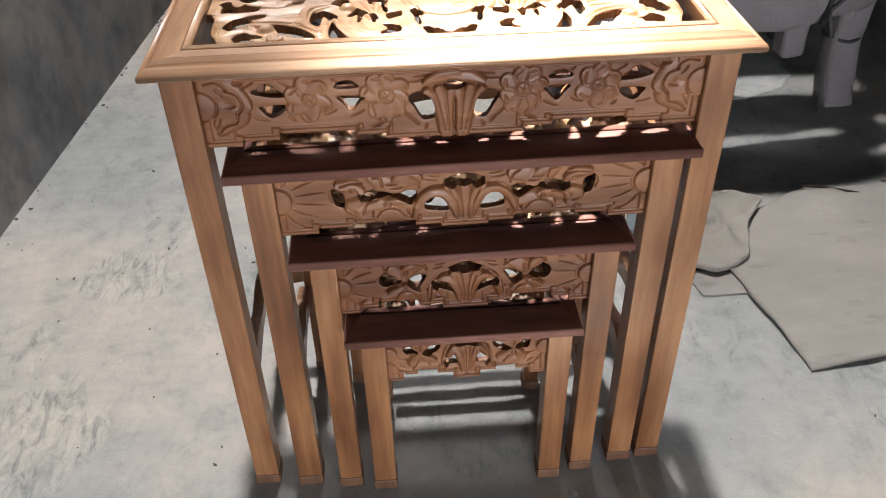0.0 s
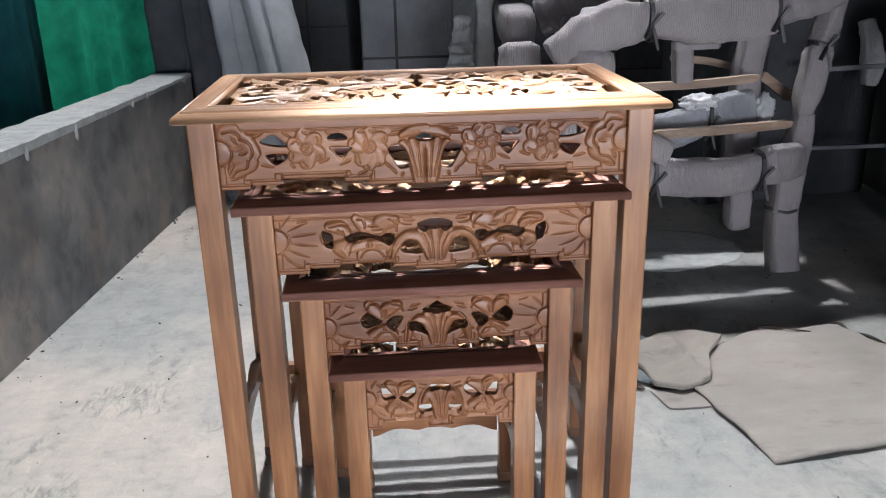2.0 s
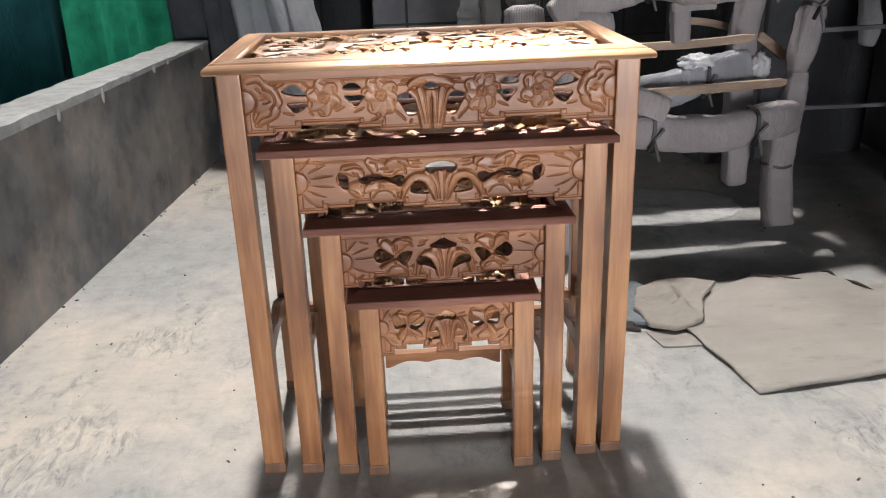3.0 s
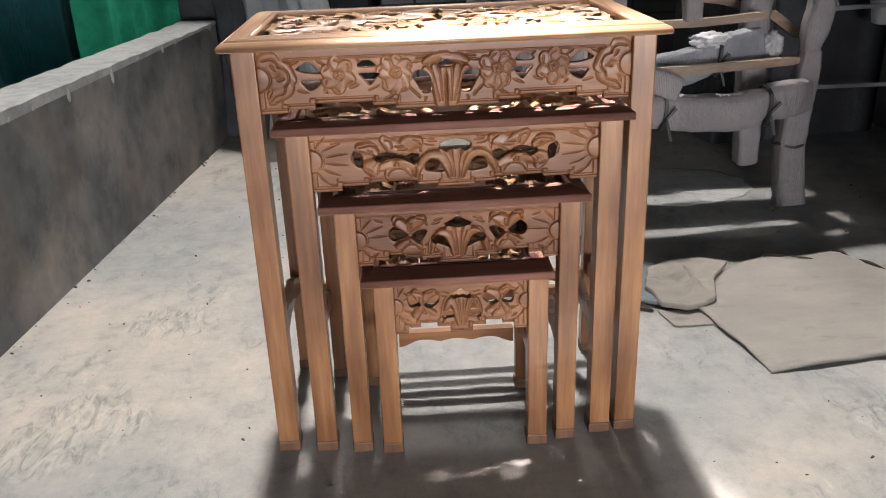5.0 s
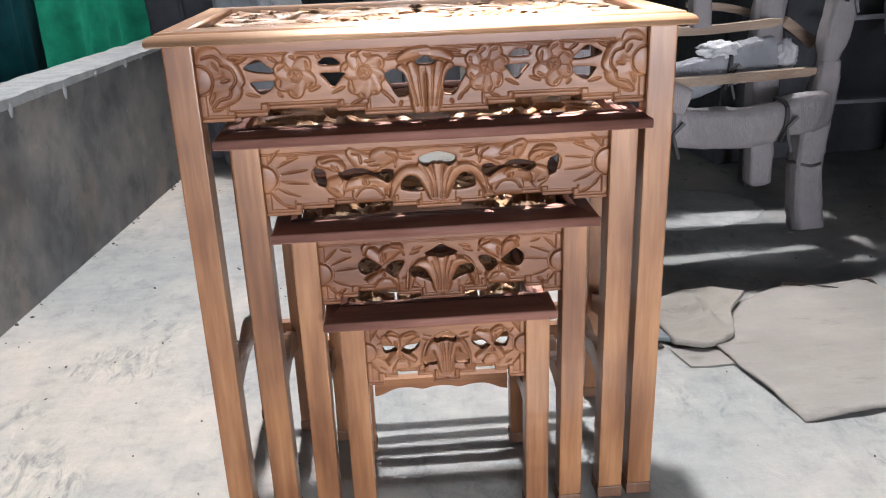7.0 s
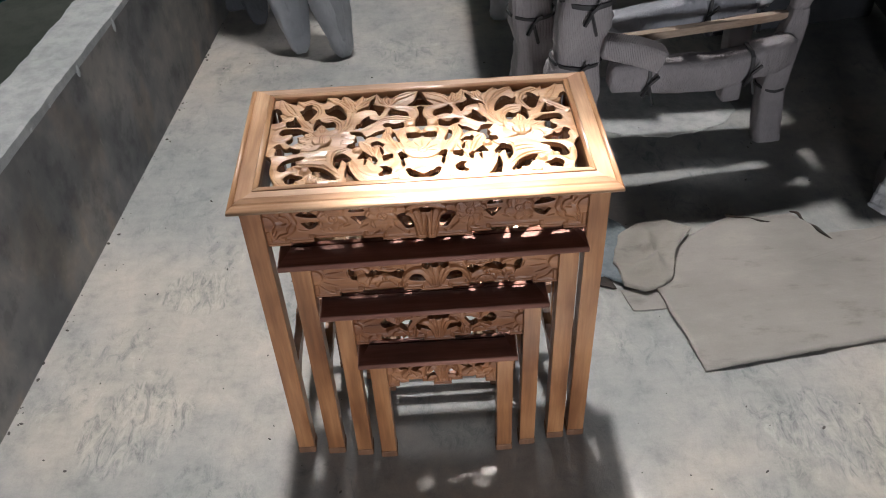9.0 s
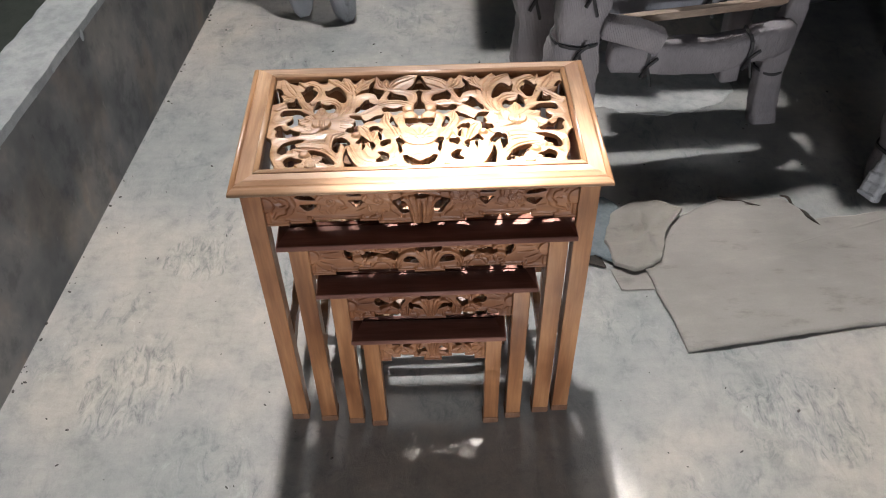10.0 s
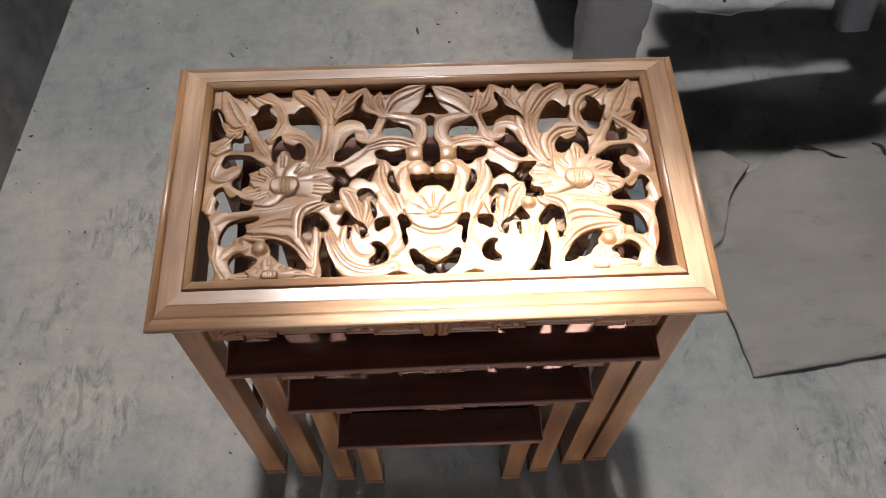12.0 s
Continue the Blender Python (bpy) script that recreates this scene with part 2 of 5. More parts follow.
def add_box(bm, lo, hi, bevel=0.0, m=None, seg=2):
    """An axis-aligned box from corner to corner, its edges rounded."""
    lo, hi = Vector(lo), Vector(hi)
    r = bmesh.ops.create_cube(bm, size=1.0)
    vs = r["verts"]
    for v in vs:
        v.co = Vector((lo[i] + (v.co[i] + 0.5) * (hi[i] - lo[i]) for i in range(3)))
    if bevel:
        es = list({e for v in vs for e in v.link_edges})
        out = bmesh.ops.bevel(bm, geom=es, offset=bevel, segments=seg, profile=0.6, affect="EDGES")
        vs = list({v for f in out["faces"] for v in f.verts} | {v for v in vs if v.is_valid})
    if m is not None:
        bmesh.ops.transform(bm, matrix=m, verts=vs)
    return vs


def box(lo, hi, bevel=0.0, m=None):
    bm = bmesh.new()
    add_box(bm, lo, hi, bevel, m)
    return bm


def thing(name, m, label, category, group=""):
    ob = new(name)
    ob.empty_display_size = 0.05
    ob.matrix_world = m
    return tagged(ob, label, category, group)


def structure(ob, label=""):
    return tagged(ob, label, "", "", "structure")


# ---- setting ----
floor = structure(mesh_ob("floor", box((-6, -7, -0.12), (7, 6, 0)), FLOOR), "worn grey cement workshop floor")
WALL_M = pose(-0.9245, 0, 0, 0, 0, -5.2)
structure(mesh_ob("wall_west_low", box((-0.125, -3.2, 0), (0, 2.06, 0.425), 0, WALL_M), WALL), "low grey cement-rendered half wall")
structure(mesh_ob("ground", box((-5.0, -3.2, 0), (-0.125, 5.0, 0.012), 0, WALL_M), SHADED_GROUND), "ground beyond the half wall, coloured dark for shade")
bm = bmesh.new()
rows = []
for i in range(264):
    y = -3.2 + i * 0.02
    e0 = 0.009 * noise.noise(Vector((y * 9, 0, 0))) + 0.006 * noise.noise(Vector((y * 37, 1, 0)))
    e1 = 0.004 * noise.noise(Vector((y * 7, 5, 0))) + 0.004 * max(0, noise.noise(Vector((y * 30, 9, 0))))
    drip = 0.05 * max(0, noise.noise(Vector((y * 19, 3, 0))) - 0.38)
    zt = 0.452 - 0.014 * max(0, min(1, (y - 0.7) / 1.1)) + 0.003 * noise.noise(Vector((y * 14, 7, 0)))
    rows.append([bm.verts.new(WALL_M @ Vector(p)) for p in ((-0.129 + e0, y, 0.424), (-0.131 + e0, y, zt - 0.003), (-0.121 + e0, y, zt), (-0.06, y, zt + 0.002 * noise.noise(Vector((y * 20, 2, 1)))), (-0.006 + e1, y, zt), (0.003 + e1, y, zt - 0.004), (0.003 + e1 * 0.5, y, 0.424 - drip))])
for r0, r1 in zip(rows, rows[1:]):
    for k in range(7):
        bm.faces.new((r0[k], r1[k], r1[(k + 1) % 7], r0[(k + 1) % 7]))
bm.faces.new(rows[0])
bm.faces.new(rows[-1][::-1])
bmesh.ops.recalc_face_normals(bm, faces=bm.faces)
ledge = structure(mesh_ob("ledge", bm, LEDGE), "pale rough cement cap of the half wall")
rng = random.Random(12)
for y, h in ((-0.1, 0.008), (0.19, 0.01), (0.41, 0.008), (0.6, 0.006), (0.7, 0.006), (0.87, 0.017), (1.12, 0.021), (1.3, 0.007), (1.5, 0.012), (1.62, 0.008)):
    bm = bmesh.new()
    bmesh.ops.create_icosphere(bm, subdivisions=2, radius=1.0)
    bmesh.ops.transform(bm, matrix=WALL_M @ pose(0.002, y, 0.432 - h * 0.7) @ Matrix.Diagonal((0.004, rng.uniform(0.005, 0.011), h, 1)), verts=bm.verts)
    part("drip", bm, LEDGE, ledge, "hardened cement drip", True)
# The opening here is added to go with the lamp behind the tarpaulin.
bm = bmesh.new()
for lo, hi in (((-6.2, -7, 0), (-6, 1.6, ROOF)), ((-6.2, 4.6, 0), (-6, 6, ROOF)), ((-6.2, 1.6, 0), (-6, 4.6, 0.2)), ((-6.2, 1.6, 2.2), (-6, 4.6, ROOF))):
    add_box(bm, lo, hi)
structure(mesh_ob("wall_west", bm, SHELL))
for nm, lo, hi in (("wall_east", (7, -7, 0), (7.2, 6, ROOF)), ("wall_north", (-6, 5.8, 0), (7, 6, ROOF))):
    structure(mesh_ob(nm, box(lo, hi), SHELL))
# The wide opening is invented to go with the front fill lamp.
bm = bmesh.new()
for lo, hi in (((-6, -7.2, 0), (-1.1, -7, ROOF)), ((2.9, -7.2, 0), (7, -7, ROOF)), ((-1.1, -7.2, 3.6), (2.9, -7, ROOF))):
    add_box(bm, lo, hi)
structure(mesh_ob("wall_south", bm, SHELL))
# Added out of view to hold the front fill back from the chairs' side.
structure(mesh_ob("wall_south_east", box((1.05, -2.2, 0), (7, -2.0, 6.0)), SHELL), "unseen wall that keeps the front fill off the rear right")
# Unseen hole in the roof, sized to shape the sun patch on the tabletop.
HOLE = Vector((0.1 - 0.083 * (ROOF - 0.645), 0.42 * (ROOF - 0.645), ROOF))
bm = bmesh.new()
ring = [bm.verts.new(HOLE + Vector((0.165 * math.cos(a), 0.14 * math.sin(a), 0))) for a in np.linspace(0, 2 * math.pi, 32, endpoint=False)]
rim = [bm.verts.new((6.6 * max(-1, min(1, 1.42 * math.cos(a))) + 0.5, 6.6 * max(-1, min(1, 1.42 * math.sin(a))) - 0.5, ROOF)) for a in np.linspace(0, 2 * math.pi, 32, endpoint=False)]
for k in range(32):
    bm.faces.new((rim[k], ring[k], ring[(k + 1) % 32], rim[(k + 1) % 32]))
bmesh.ops.solidify(bm, geom=bm.faces[:], thickness=0.02)
structure(mesh_ob("ceiling", bm, SHELL))
# Two added slabs, out of view, that cut the overhead light by degrees.
structure(mesh_ob("ceiling_east", box((0.27, -7, 6.0), (7, 5.8, 6.1)), SHELL), "unseen slab that dims the overhead light towards the east")
structure(mesh_ob("ceiling_north", box((-6, 3.15, 6.0), (0.269, 5.8, 6.1)), SHELL), "unseen slab that dims the overhead light at the back")


# ---- carving ----
def spline(pts, n):
    """A smooth curve through the points: n places along it."""
    p = np.array([pts[0], *pts, pts[-1]], float)
    k = len(pts) - 1
    t = np.linspace(0, k - 1e-6, n)
    j = t.astype(int)
    f = (t - j)[:, None]
    a, b, c, d = p[j], p[j + 1], p[j + 2], p[j + 3]
    return 0.5 * (2 * b + (c - a) * f + (2 * a - 5 * b + 4 * c - d) * f ** 2 + (3 * b - a - 3 * c + d) * f ** 3)


class Carving:
    """A pierced relief on a grid, in millimetres: F is below 0 where there is wood, H the height of its face."""

    def __init__(self, hw, hh, cell, scale=(1.0, 1.0), mirror=True):
        self.cell, self.mirror, self.scale, self.gain = cell, mirror, scale, 1.0
        nx, ny = int(2 * hw / cell) + 7, int(2 * hh / cell) + 7
        self.x = (np.arange(nx) - (nx - 1) / 2) * cell
        self.y = (np.arange(ny) - (ny - 1) / 2) * cell
        self.X, self.Y = np.meshgrid(self.x, self.y)
        self.F = np.full(self.X.shape, 50.0)
        self.H = np.zeros(self.X.shape)

    def lay(self, pts, widths, base, rise, groove=0.0, ridges=0, mode="relief", tilt=0.0, dome=False):
        """A stroke along a smooth line: raised as relief, cut into the face, or a hole."""
        sx, sy = self.scale
        pts = [(x * sx, y * sy) for x, y in pts]
        for side in ((1, -1) if self.mirror else (1,)):
            run = sum(math.hypot(b[0] - a[0], b[1] - a[1]) for a, b in zip(pts, pts[1:]))
            n = max(30, min(400, int(run / 1.1)))
            c = spline([(side * x, y) for x, y in pts], n)
            k = min(sx, sy)
            r = np.maximum(np.interp(np.linspace(0, 1, n), np.linspace(0, 1, len(widths)), widths) * k, 0.4)
            tan = np.gradient(c, axis=0)
            tan /= np.linalg.norm(tan, axis=1)[:, None] + 1e-9
            m = r.max() + 3 * self.cell
            i0, i1 = np.searchsorted(self.x, [c[:, 0].min() - m, c[:, 0].max() + m])
            j0, j1 = np.searchsorted(self.y, [c[:, 1].min() - m, c[:, 1].max() + m])
            if i1 - i0 < 2 or j1 - j0 < 2:
                continue
            gx, gy = self.X[j0:j1, i0:i1], self.Y[j0:j1, i0:i1]
            dx, dy = gx[..., None] - c[:, 0], gy[..., None] - c[:, 1]
            dd = np.sqrt(dx * dx + dy * dy) - r
            q = dd.argmin(-1)
            d = np.take_along_axis(dd, q[..., None], -1)[..., 0]
            px, py = np.take_along_axis(dx, q[..., None], -1)[..., 0], np.take_along_axis(dy, q[..., None], -1)[..., 0]
            u = np.clip((tan[q, 0] * py - tan[q, 1] * px) / r[q], -1, 1)
            F, H = self.F[j0:j1, i0:i1], self.H[j0:j1, i0:i1]
            if mode == "hole":
                F[...] = np.maximum(F, -d)
                continue
            if mode == "cut":
                H[...] = np.where(d < 0, np.maximum(H - self.gain * rise * np.clip(-d / (0.6 * r[q]), 0, 1), 3.0), H)
                continue
            z = base + self.gain * rise * (1 - np.abs(u) ** 4)
            z = z + tilt * u
            if dome:
                z = base + self.gain * rise * np.sqrt(np.clip(1 - (1 + d / r[q]) ** 2, 0, 1))
            if ridges:
                z = z + groove * np.cos(np.pi * u * ridges)
            near = d < 1.6 * self.cell
            H[...] = np.where(near & (z > H), z, H)

    def pierce(self, pts):
        """Cuts away all inside a smooth closed outline."""
        sx, sy = self.scale
        k = len(pts)
        for side in ((1, -1) if self.mirror else (1,)):
            p = [(side * x * sx, y * sy) for x, y in pts]
            c = spline(p[-2:] + p + p[:2], 6 * (k + 3) + 1)[12:12 + 6 * k]
            m = 5 * self.cell
            i0, i1 = np.searchsorted(self.x, [c[:, 0].min() - m, c[:, 0].max() + m])
            j0, j1 = np.searchsorted(self.y, [c[:, 1].min() - m, c[:, 1].max() + m])
            gx, gy = self.X[j0:j1, i0:i1, None], self.Y[j0:j1, i0:i1, None]
            a, b = c, np.roll(c, -1, 0)
            e = b - a
            f = np.clip(((gx - a[:, 0]) * e[:, 0] + (gy - a[:, 1]) * e[:, 1]) / ((e ** 2).sum(1) + 1e-9), 0, 1)
            d = np.hypot(gx - a[:, 0] - f * e[:, 0], gy - a[:, 1] - f * e[:, 1]).min(-1)
            cross = ((a[:, 1] > gy) != (b[:, 1] > gy)) & (gx < a[:, 0] + e[:, 0] * (gy - a[:, 1]) / np.where(e[:, 1] == 0, 1e-9, e[:, 1]))
            d = np.where(cross.sum(-1) % 2 == 1, d, -d)
            F = self.F[j0:j1, i0:i1]
            F[...] = np.maximum(F, d)

    def rib(self, pts, w):
        """A scrolling stem: a channel between two raised lips."""
        self.lay(pts, [a * 1.2 for a in w], 8.3, 1.2, 0.5, 1.0, tilt=0.9)
        self.lay(pts, [0.8, 0.8], 0, 0.9, mode="cut")

    def blade(self, pts, w):
        """A scooped leaf, one side higher than the other, with three gouged veins."""
        self.lay(pts, [a * 1.25 for a in w], 8.4, 1.6, 0.0, 0, tilt=2.0)
        off = [(b[1] - a[1], a[0] - b[0]) for a, b in zip(pts, pts[1:])]
        off.append(off[-1])
        for k in (-0.42, 0.25):
            line = []
            for (x, y), (u, v), r in zip(pts, off, w):
                n = math.hypot(u, v) + 1e-6
                line.append((x + u / n * r * k, y + v / n * r * k))
            self.lay(line, [0.4, 1.9, 1.8, 0.3], 0, 1.9, mode="cut")

    def frond(self, pts, w):
        self.lay(pts, [a * 1.1 for a in w], 8.8, 2.4, 0.6, 4.0)
        self.lay(pts, [1.2, 1.6, 0.7], 0, 2.2, mode="cut")

    def ball(self, at, r, base, rise):
        self.lay([at, (at[0] + 0.3, at[1])], [r, r], base, rise, dome=True)

    def plate(self, boxes, height):
        """Boards joined edge to edge: each x0, x1, y0, y1."""
        for x0, x1, y0, y1 in boxes:
            qx, qy = np.abs(self.X - (x0 + x1) / 2) - (x1 - x0) / 2, np.abs(self.Y - (y0 + y1) / 2) - (y1 - y0) / 2
            d = np.hypot(np.maximum(qx, 0), np.maximum(qy, 0)) + np.minimum(np.maximum(qx, qy), 0)
            self.F = np.minimum(self.F, d)
        self.H = np.maximum(self.H, height)

    def whole(self, S):
        """Keeps the largest connected piece."""
        todo, best = S.copy(), []
        while todo.any():
            j, i = np.argwhere(todo)[0]
            todo[j, i] = False
            stack, got = [(j, i)], []
            while stack:
                j, i = stack.pop()
                got.append((j, i))
                for q in ((j + 1, i), (j - 1, i), (j, i + 1), (j, i - 1)):
                    if todo[q]:
                        todo[q] = False
                        stack.append(q)
            best = max(best, got, key=len)
        out = np.zeros_like(S)
        out[tuple(np.array(best).T)] = True
        return out

    def mesh(self, name, place, smooth=1, ease=0, pillow=0.0):
        """place: from millimetres (x, y, height) to metres; ease rounds the outline, pillow the face towards it."""
        h, F = self.cell, np.clip(self.F, -9, 5)
        rim = np.maximum(np.abs(self.X) - self.x[-4], np.abs(self.Y) - self.y[-4])
        for _ in range(ease):
            F = np.pad(F, 1, mode="edge")
            F = (2 * F[1:-1, 1:-1] + F[2:, 1:-1] + F[:-2, 1:-1] + F[1:-1, 2:] + F[1:-1, :-2]) / 6
        if ease:
            F = np.maximum(F, rim)
        gy, gx = np.gradient(F, h)
        g2 = np.maximum(gx * gx + gy * gy, 0.05)
        snap = np.abs(F) < 0.5 * h
        X = np.where(snap, self.X - np.clip(F * gx / g2, -0.6 * h, 0.6 * h), self.X)
        Y = np.where(snap, self.Y - np.clip(F * gy / g2, -0.6 * h, 0.6 * h), self.Y)
        H = self.H
        for _ in range(smooth):
            H = np.where(F < 0.5 * h, (2 * H + np.roll(H, 1, 0) + np.roll(H, -1, 0) + np.roll(H, 1, 1) + np.roll(H, -1, 1)) / 6, H)
        H = np.maximum(H - pillow * np.exp(np.minimum(F, 0) / 1.3), 2.0)
        inside = F < 0.5 * h
        S = inside[:-1, :-1] & inside[1:, :-1] & inside[:-1, 1:] & inside[1:, 1:]
        S[0] = S[-1] = False
        S[:, 0] = S[:, -1] = False
        S = self.whole(S)
        ny, nx = F.shape
        idx = np.arange(nx * ny).reshape(ny, nx)
        N = nx * ny
        a, b, c, d = idx[:-1, :-1][S], idx[:-1, 1:][S], idx[1:, 1:][S], idx[1:, :-1][S]
        faces = [np.stack([a, b, c, d], 1), np.stack([d, c, b, a], 1) + N]
        P = np.pad(S, 1)
        for dj, di, e0, e1 in ((0, -1, (1, 0), (0, 0)), (0, 1, (0, 1), (1, 1)), (-1, 0, (0, 0), (0, 1)), (1, 0, (1, 1), (1, 0))):
            edge = S & ~P[1 + dj:P.shape[0] - 1 + dj, 1 + di:P.shape[1] - 1 + di]
            j, i = np.nonzero(edge)
            p, q = idx[j + e0[0], i + e0[1]], idx[j + e1[0], i + e1[1]]
            faces.append(np.stack([q, p, p + N, q + N], 1))
        faces = np.concatenate(faces)
        flat = np.stack([X.ravel(), Y.ravel()], 1)
        top = np.column_stack([flat, H.ravel()])
        low = np.column_stack([flat, np.zeros(N)])
        V = np.concatenate([top, low])
        used, inv = np.unique(faces.ravel(), return_inverse=True)
        V, faces = V[used], inv.reshape(-1, 4)
        me = bpy.data.meshes.new(name)
        me.from_pydata(place(V).tolist(), [], faces.tolist())
        flat_from = 2 * len(a)
        me.polygons.foreach_set("use_smooth", np.arange(len(faces)) < flat_from)
        me.update()
        return me


def panel_carving(hw, hh, cell, bores=()):
    """The pierced foliage of a table top, drawn for half sides of 256.5 by 130.5 and scaled: openings first, then leaves, scrolls and flowers in relief."""
    c = Carving(hw, hh, cell, (hw / 256.5, hh / 130.5))
    c.plate([(-hw, hw, -hh, hh)], 8.0)
    c.pierce([(-244, 131), (-239, 128), (-233, 120), (-222, 114), (-217, 111), (-215, 124), (-208, 118), (-196, 125), (-189, 126), (-178, 116), (-167, 112), (-164, 118), (-163, 132), (-156, 132), (-147, 128), (-140, 120), (-137, 129), (-134, 133), (-125, 127), (-115, 112), (-110, 116), (-106, 123), (-102, 129), (-98, 121), (-91, 123), (-82, 129), (-75, 131), (-70, 122), (-65, 116), (-59, 124), (-55, 117), (-52, 108), (-47, 114), (-36, 123), (-25, 129), (-15, 133), (-40, 139), (-81, 138), (-122, 138), (-163, 138), (-203, 138), (-237, 137)])
    c.pierce([(-259, -43), (-250, -47), (-245, -60), (-246, -78), (-244, -95), (-237, -113), (-236, -123), (-244, -128), (-259, -130), (-263, -88)])
    c.pierce([(-256, 100), (-248, 101), (-240, 85), (-245, 81), (-240, 70), (-238, 63), (-245, 58), (-256, 55), (-260, 65)])
    c.pierce([(-190, 107), (-195, 106), (-201, 101), (-205, 93), (-210, 90), (-206, 80), (-202, 70), (-198, 59), (-189, 59), (-184, 68), (-180, 77), (-180, 86), (-186, 91), (-189, 97), (-187, 103)])
    c.pierce([(-167, 92), (-160, 92), (-155, 98), (-149, 102), (-142, 99), (-136, 90), (-131, 80), (-127, 66), (-128, 56), (-135, 54), (-141, 59), (-146, 66), (-153, 70), (-160, 73), (-165, 80)])
    c.pierce([(-174, 60), (-170, 49), (-158, 44), (-150, 48), (-144, 37), (-146, 27), (-152, 25), (-160, 28), (-164, 37), (-171, 37), (-176, 30), (-178, 20), (-183, 30), (-182, 48)])
    c.pierce([(-230, 57), (-219, 57), (-217, 69), (-211, 58), (-204, 41), (-210, 39), (-228, 42)])
    c.pierce([(-239, 21), (-236, 31), (-229, 34), (-209, 32), (-199, 25), (-189, 16), (-202, 11), (-208, 8), (-205, 0), (-207, -8), (-213, -11), (-216, -15), (-224, -9), (-225, -1), (-218, 5), (-217, 16), (-225, 20), (-234, 16)])
    c.pierce([(-245, -19), (-241, -12), (-235, -11), (-230, -20), (-224, -24), (-218, -22), (-213, -27), (-205, -30), (-201, -33), (-202, -40), (-207, -43), (-213, -43), (-229, -44), (-239, -40), (-242, -34), (-240, -26)])
    c.pierce([(-234, -82), (-232, -68), (-225, -57), (-213, -52), (-201, -50), (-192, -51), (-198, -57), (-207, -60), (-204, -69), (-209, -74), (-218, -77), (-219, -84), (-225, -87), (-231, -86)])
    c.pierce([(-222, -105), (-217, -98), (-210, -95), (-204, -98), (-197, -100), (-191, -105), (-196, -112), (-200, -118), (-208, -119), (-216, -120), (-220, -112)])
    c.pierce([(-184, -82), (-177, -80), (-168, -83), (-159, -87), (-151, -94), (-145, -103), (-139, -113), (-139, -118), (-145, -118), (-154, -115), (-160, -114), (-167, -109), (-173, -102), (-177, -99), (-178, -91)])
    c.pierce([(-145, -67), (-144, -56), (-139, -49), (-129, -47), (-122, -53), (-117, -60), (-115, -68), (-118, -73), (-125, -70), (-129, -66), (-132, -64), (-133, -71), (-134, -82), (-137, -89), (-142, -82), (-145, -73)])
    c.pierce([(-122, -80), (-119, -86), (-116, -98), (-111, -109), (-106, -120), (-100, -128), (-96, -133), (-121, -133), (-122, -121), (-125, -103), (-124, -89)])
    c.pierce([(-106, -62), (-103, -55), (-97, -46), (-91, -53), (-85, -59), (-78, -64), (-73, -72), (-75, -78), (-79, -81), (-82, -73), (-83, -66), (-89, -64), (-97, -65)])
    c.pierce([(-95, -68), (-91, -67), (-91, -74), (-94, -84), (-95, -80)])
    c.pierce([(-120, 12), (-109, 13), (-100, 11), (-97, 4), (-92, -1), (-85, 3), (-77, 11), (-67, 15), (-61, 14), (-65, 6), (-67, -1), (-70, -8), (-77, -3), (-86, -2), (-93, -7), (-96, -14), (-103, -16), (-105, -25), (-104, -32), (-110, -34), (-117, -35), (-124, -33), (-122, -25), (-114, -22), (-111, -17), (-113, -11), (-109, -4), (-114, 4)])
    c.pierce([(-85, -23), (-80, -17), (-72, -17), (-67, -22), (-62, -30), (-66, -34), (-70, -30), (-77, -33), (-82, -34)])
    c.pierce([(-45, 6), (-49, 3), (-51, -6), (-48, -15), (-43, -23), (-38, -26), (-37, -19), (-40, -12), (-43, -2)])
    c.pierce([(-70, -35), (-66, -40), (-63, -49), (-65, -57), (-68, -51)])
    c.pierce([(-65, -59), (-58, -55), (-50, -56), (-48, -62), (-50, -67), (-55, -69), (-62, -73), (-65, -68)])
    c.pierce([(-40, -57), (-35, -53), (-30, -56), (-25, -66), (-31, -71), (-30, -79), (-29, -86), (-32, -92), (-35, -85), (-36, -75), (-38, -66)])
    c.pierce([(-25, -2), (-17, -3), (-11, -2), (-5, -1), (0, 3), (0, 1), (0, -15), (-7, -16), (-13, -20), (-18, -26), (-21, -20), (-24, -12)])
    c.pierce([(-65, 33), (-57, 37), (-48, 33), (-38, 34), (-31, 36), (-29, 29), (-30, 21), (-35, 19), (-39, 14), (-45, 14), (-51, 20), (-61, 24)])
    c.pierce([(-6, 79), (-2, 84), (0, 84), (0, 46), (0, 12), (-3, 12), (-8, 15), (-10, 22), (-10, 32), (-9, 41), (-5, 49), (-3, 59), (-4, 70)])
    c.pierce([(-56, 66), (-50, 79), (-44, 77), (-34, 73), (-26, 70), (-22, 63), (-21, 55), (-24, 51), (-31, 54), (-41, 57), (-47, 56), (-52, 55)])
    c.pierce([(-112, 73), (-109, 79), (-104, 86), (-97, 90), (-90, 95), (-89, 102), (-85, 111), (-81, 117), (-78, 114), (-79, 106), (-82, 98), (-77, 91), (-70, 88), (-62, 84), (-64, 75), (-67, 67), (-70, 58), (-74, 64), (-78, 74), (-86, 80), (-94, 82), (-102, 80)])
    c.pierce([(-110, 32), (-104, 40), (-98, 54), (-89, 61), (-87, 51), (-80, 45), (-74, 44), (-78, 38), (-87, 33), (-96, 25), (-103, 20), (-111, 22)])
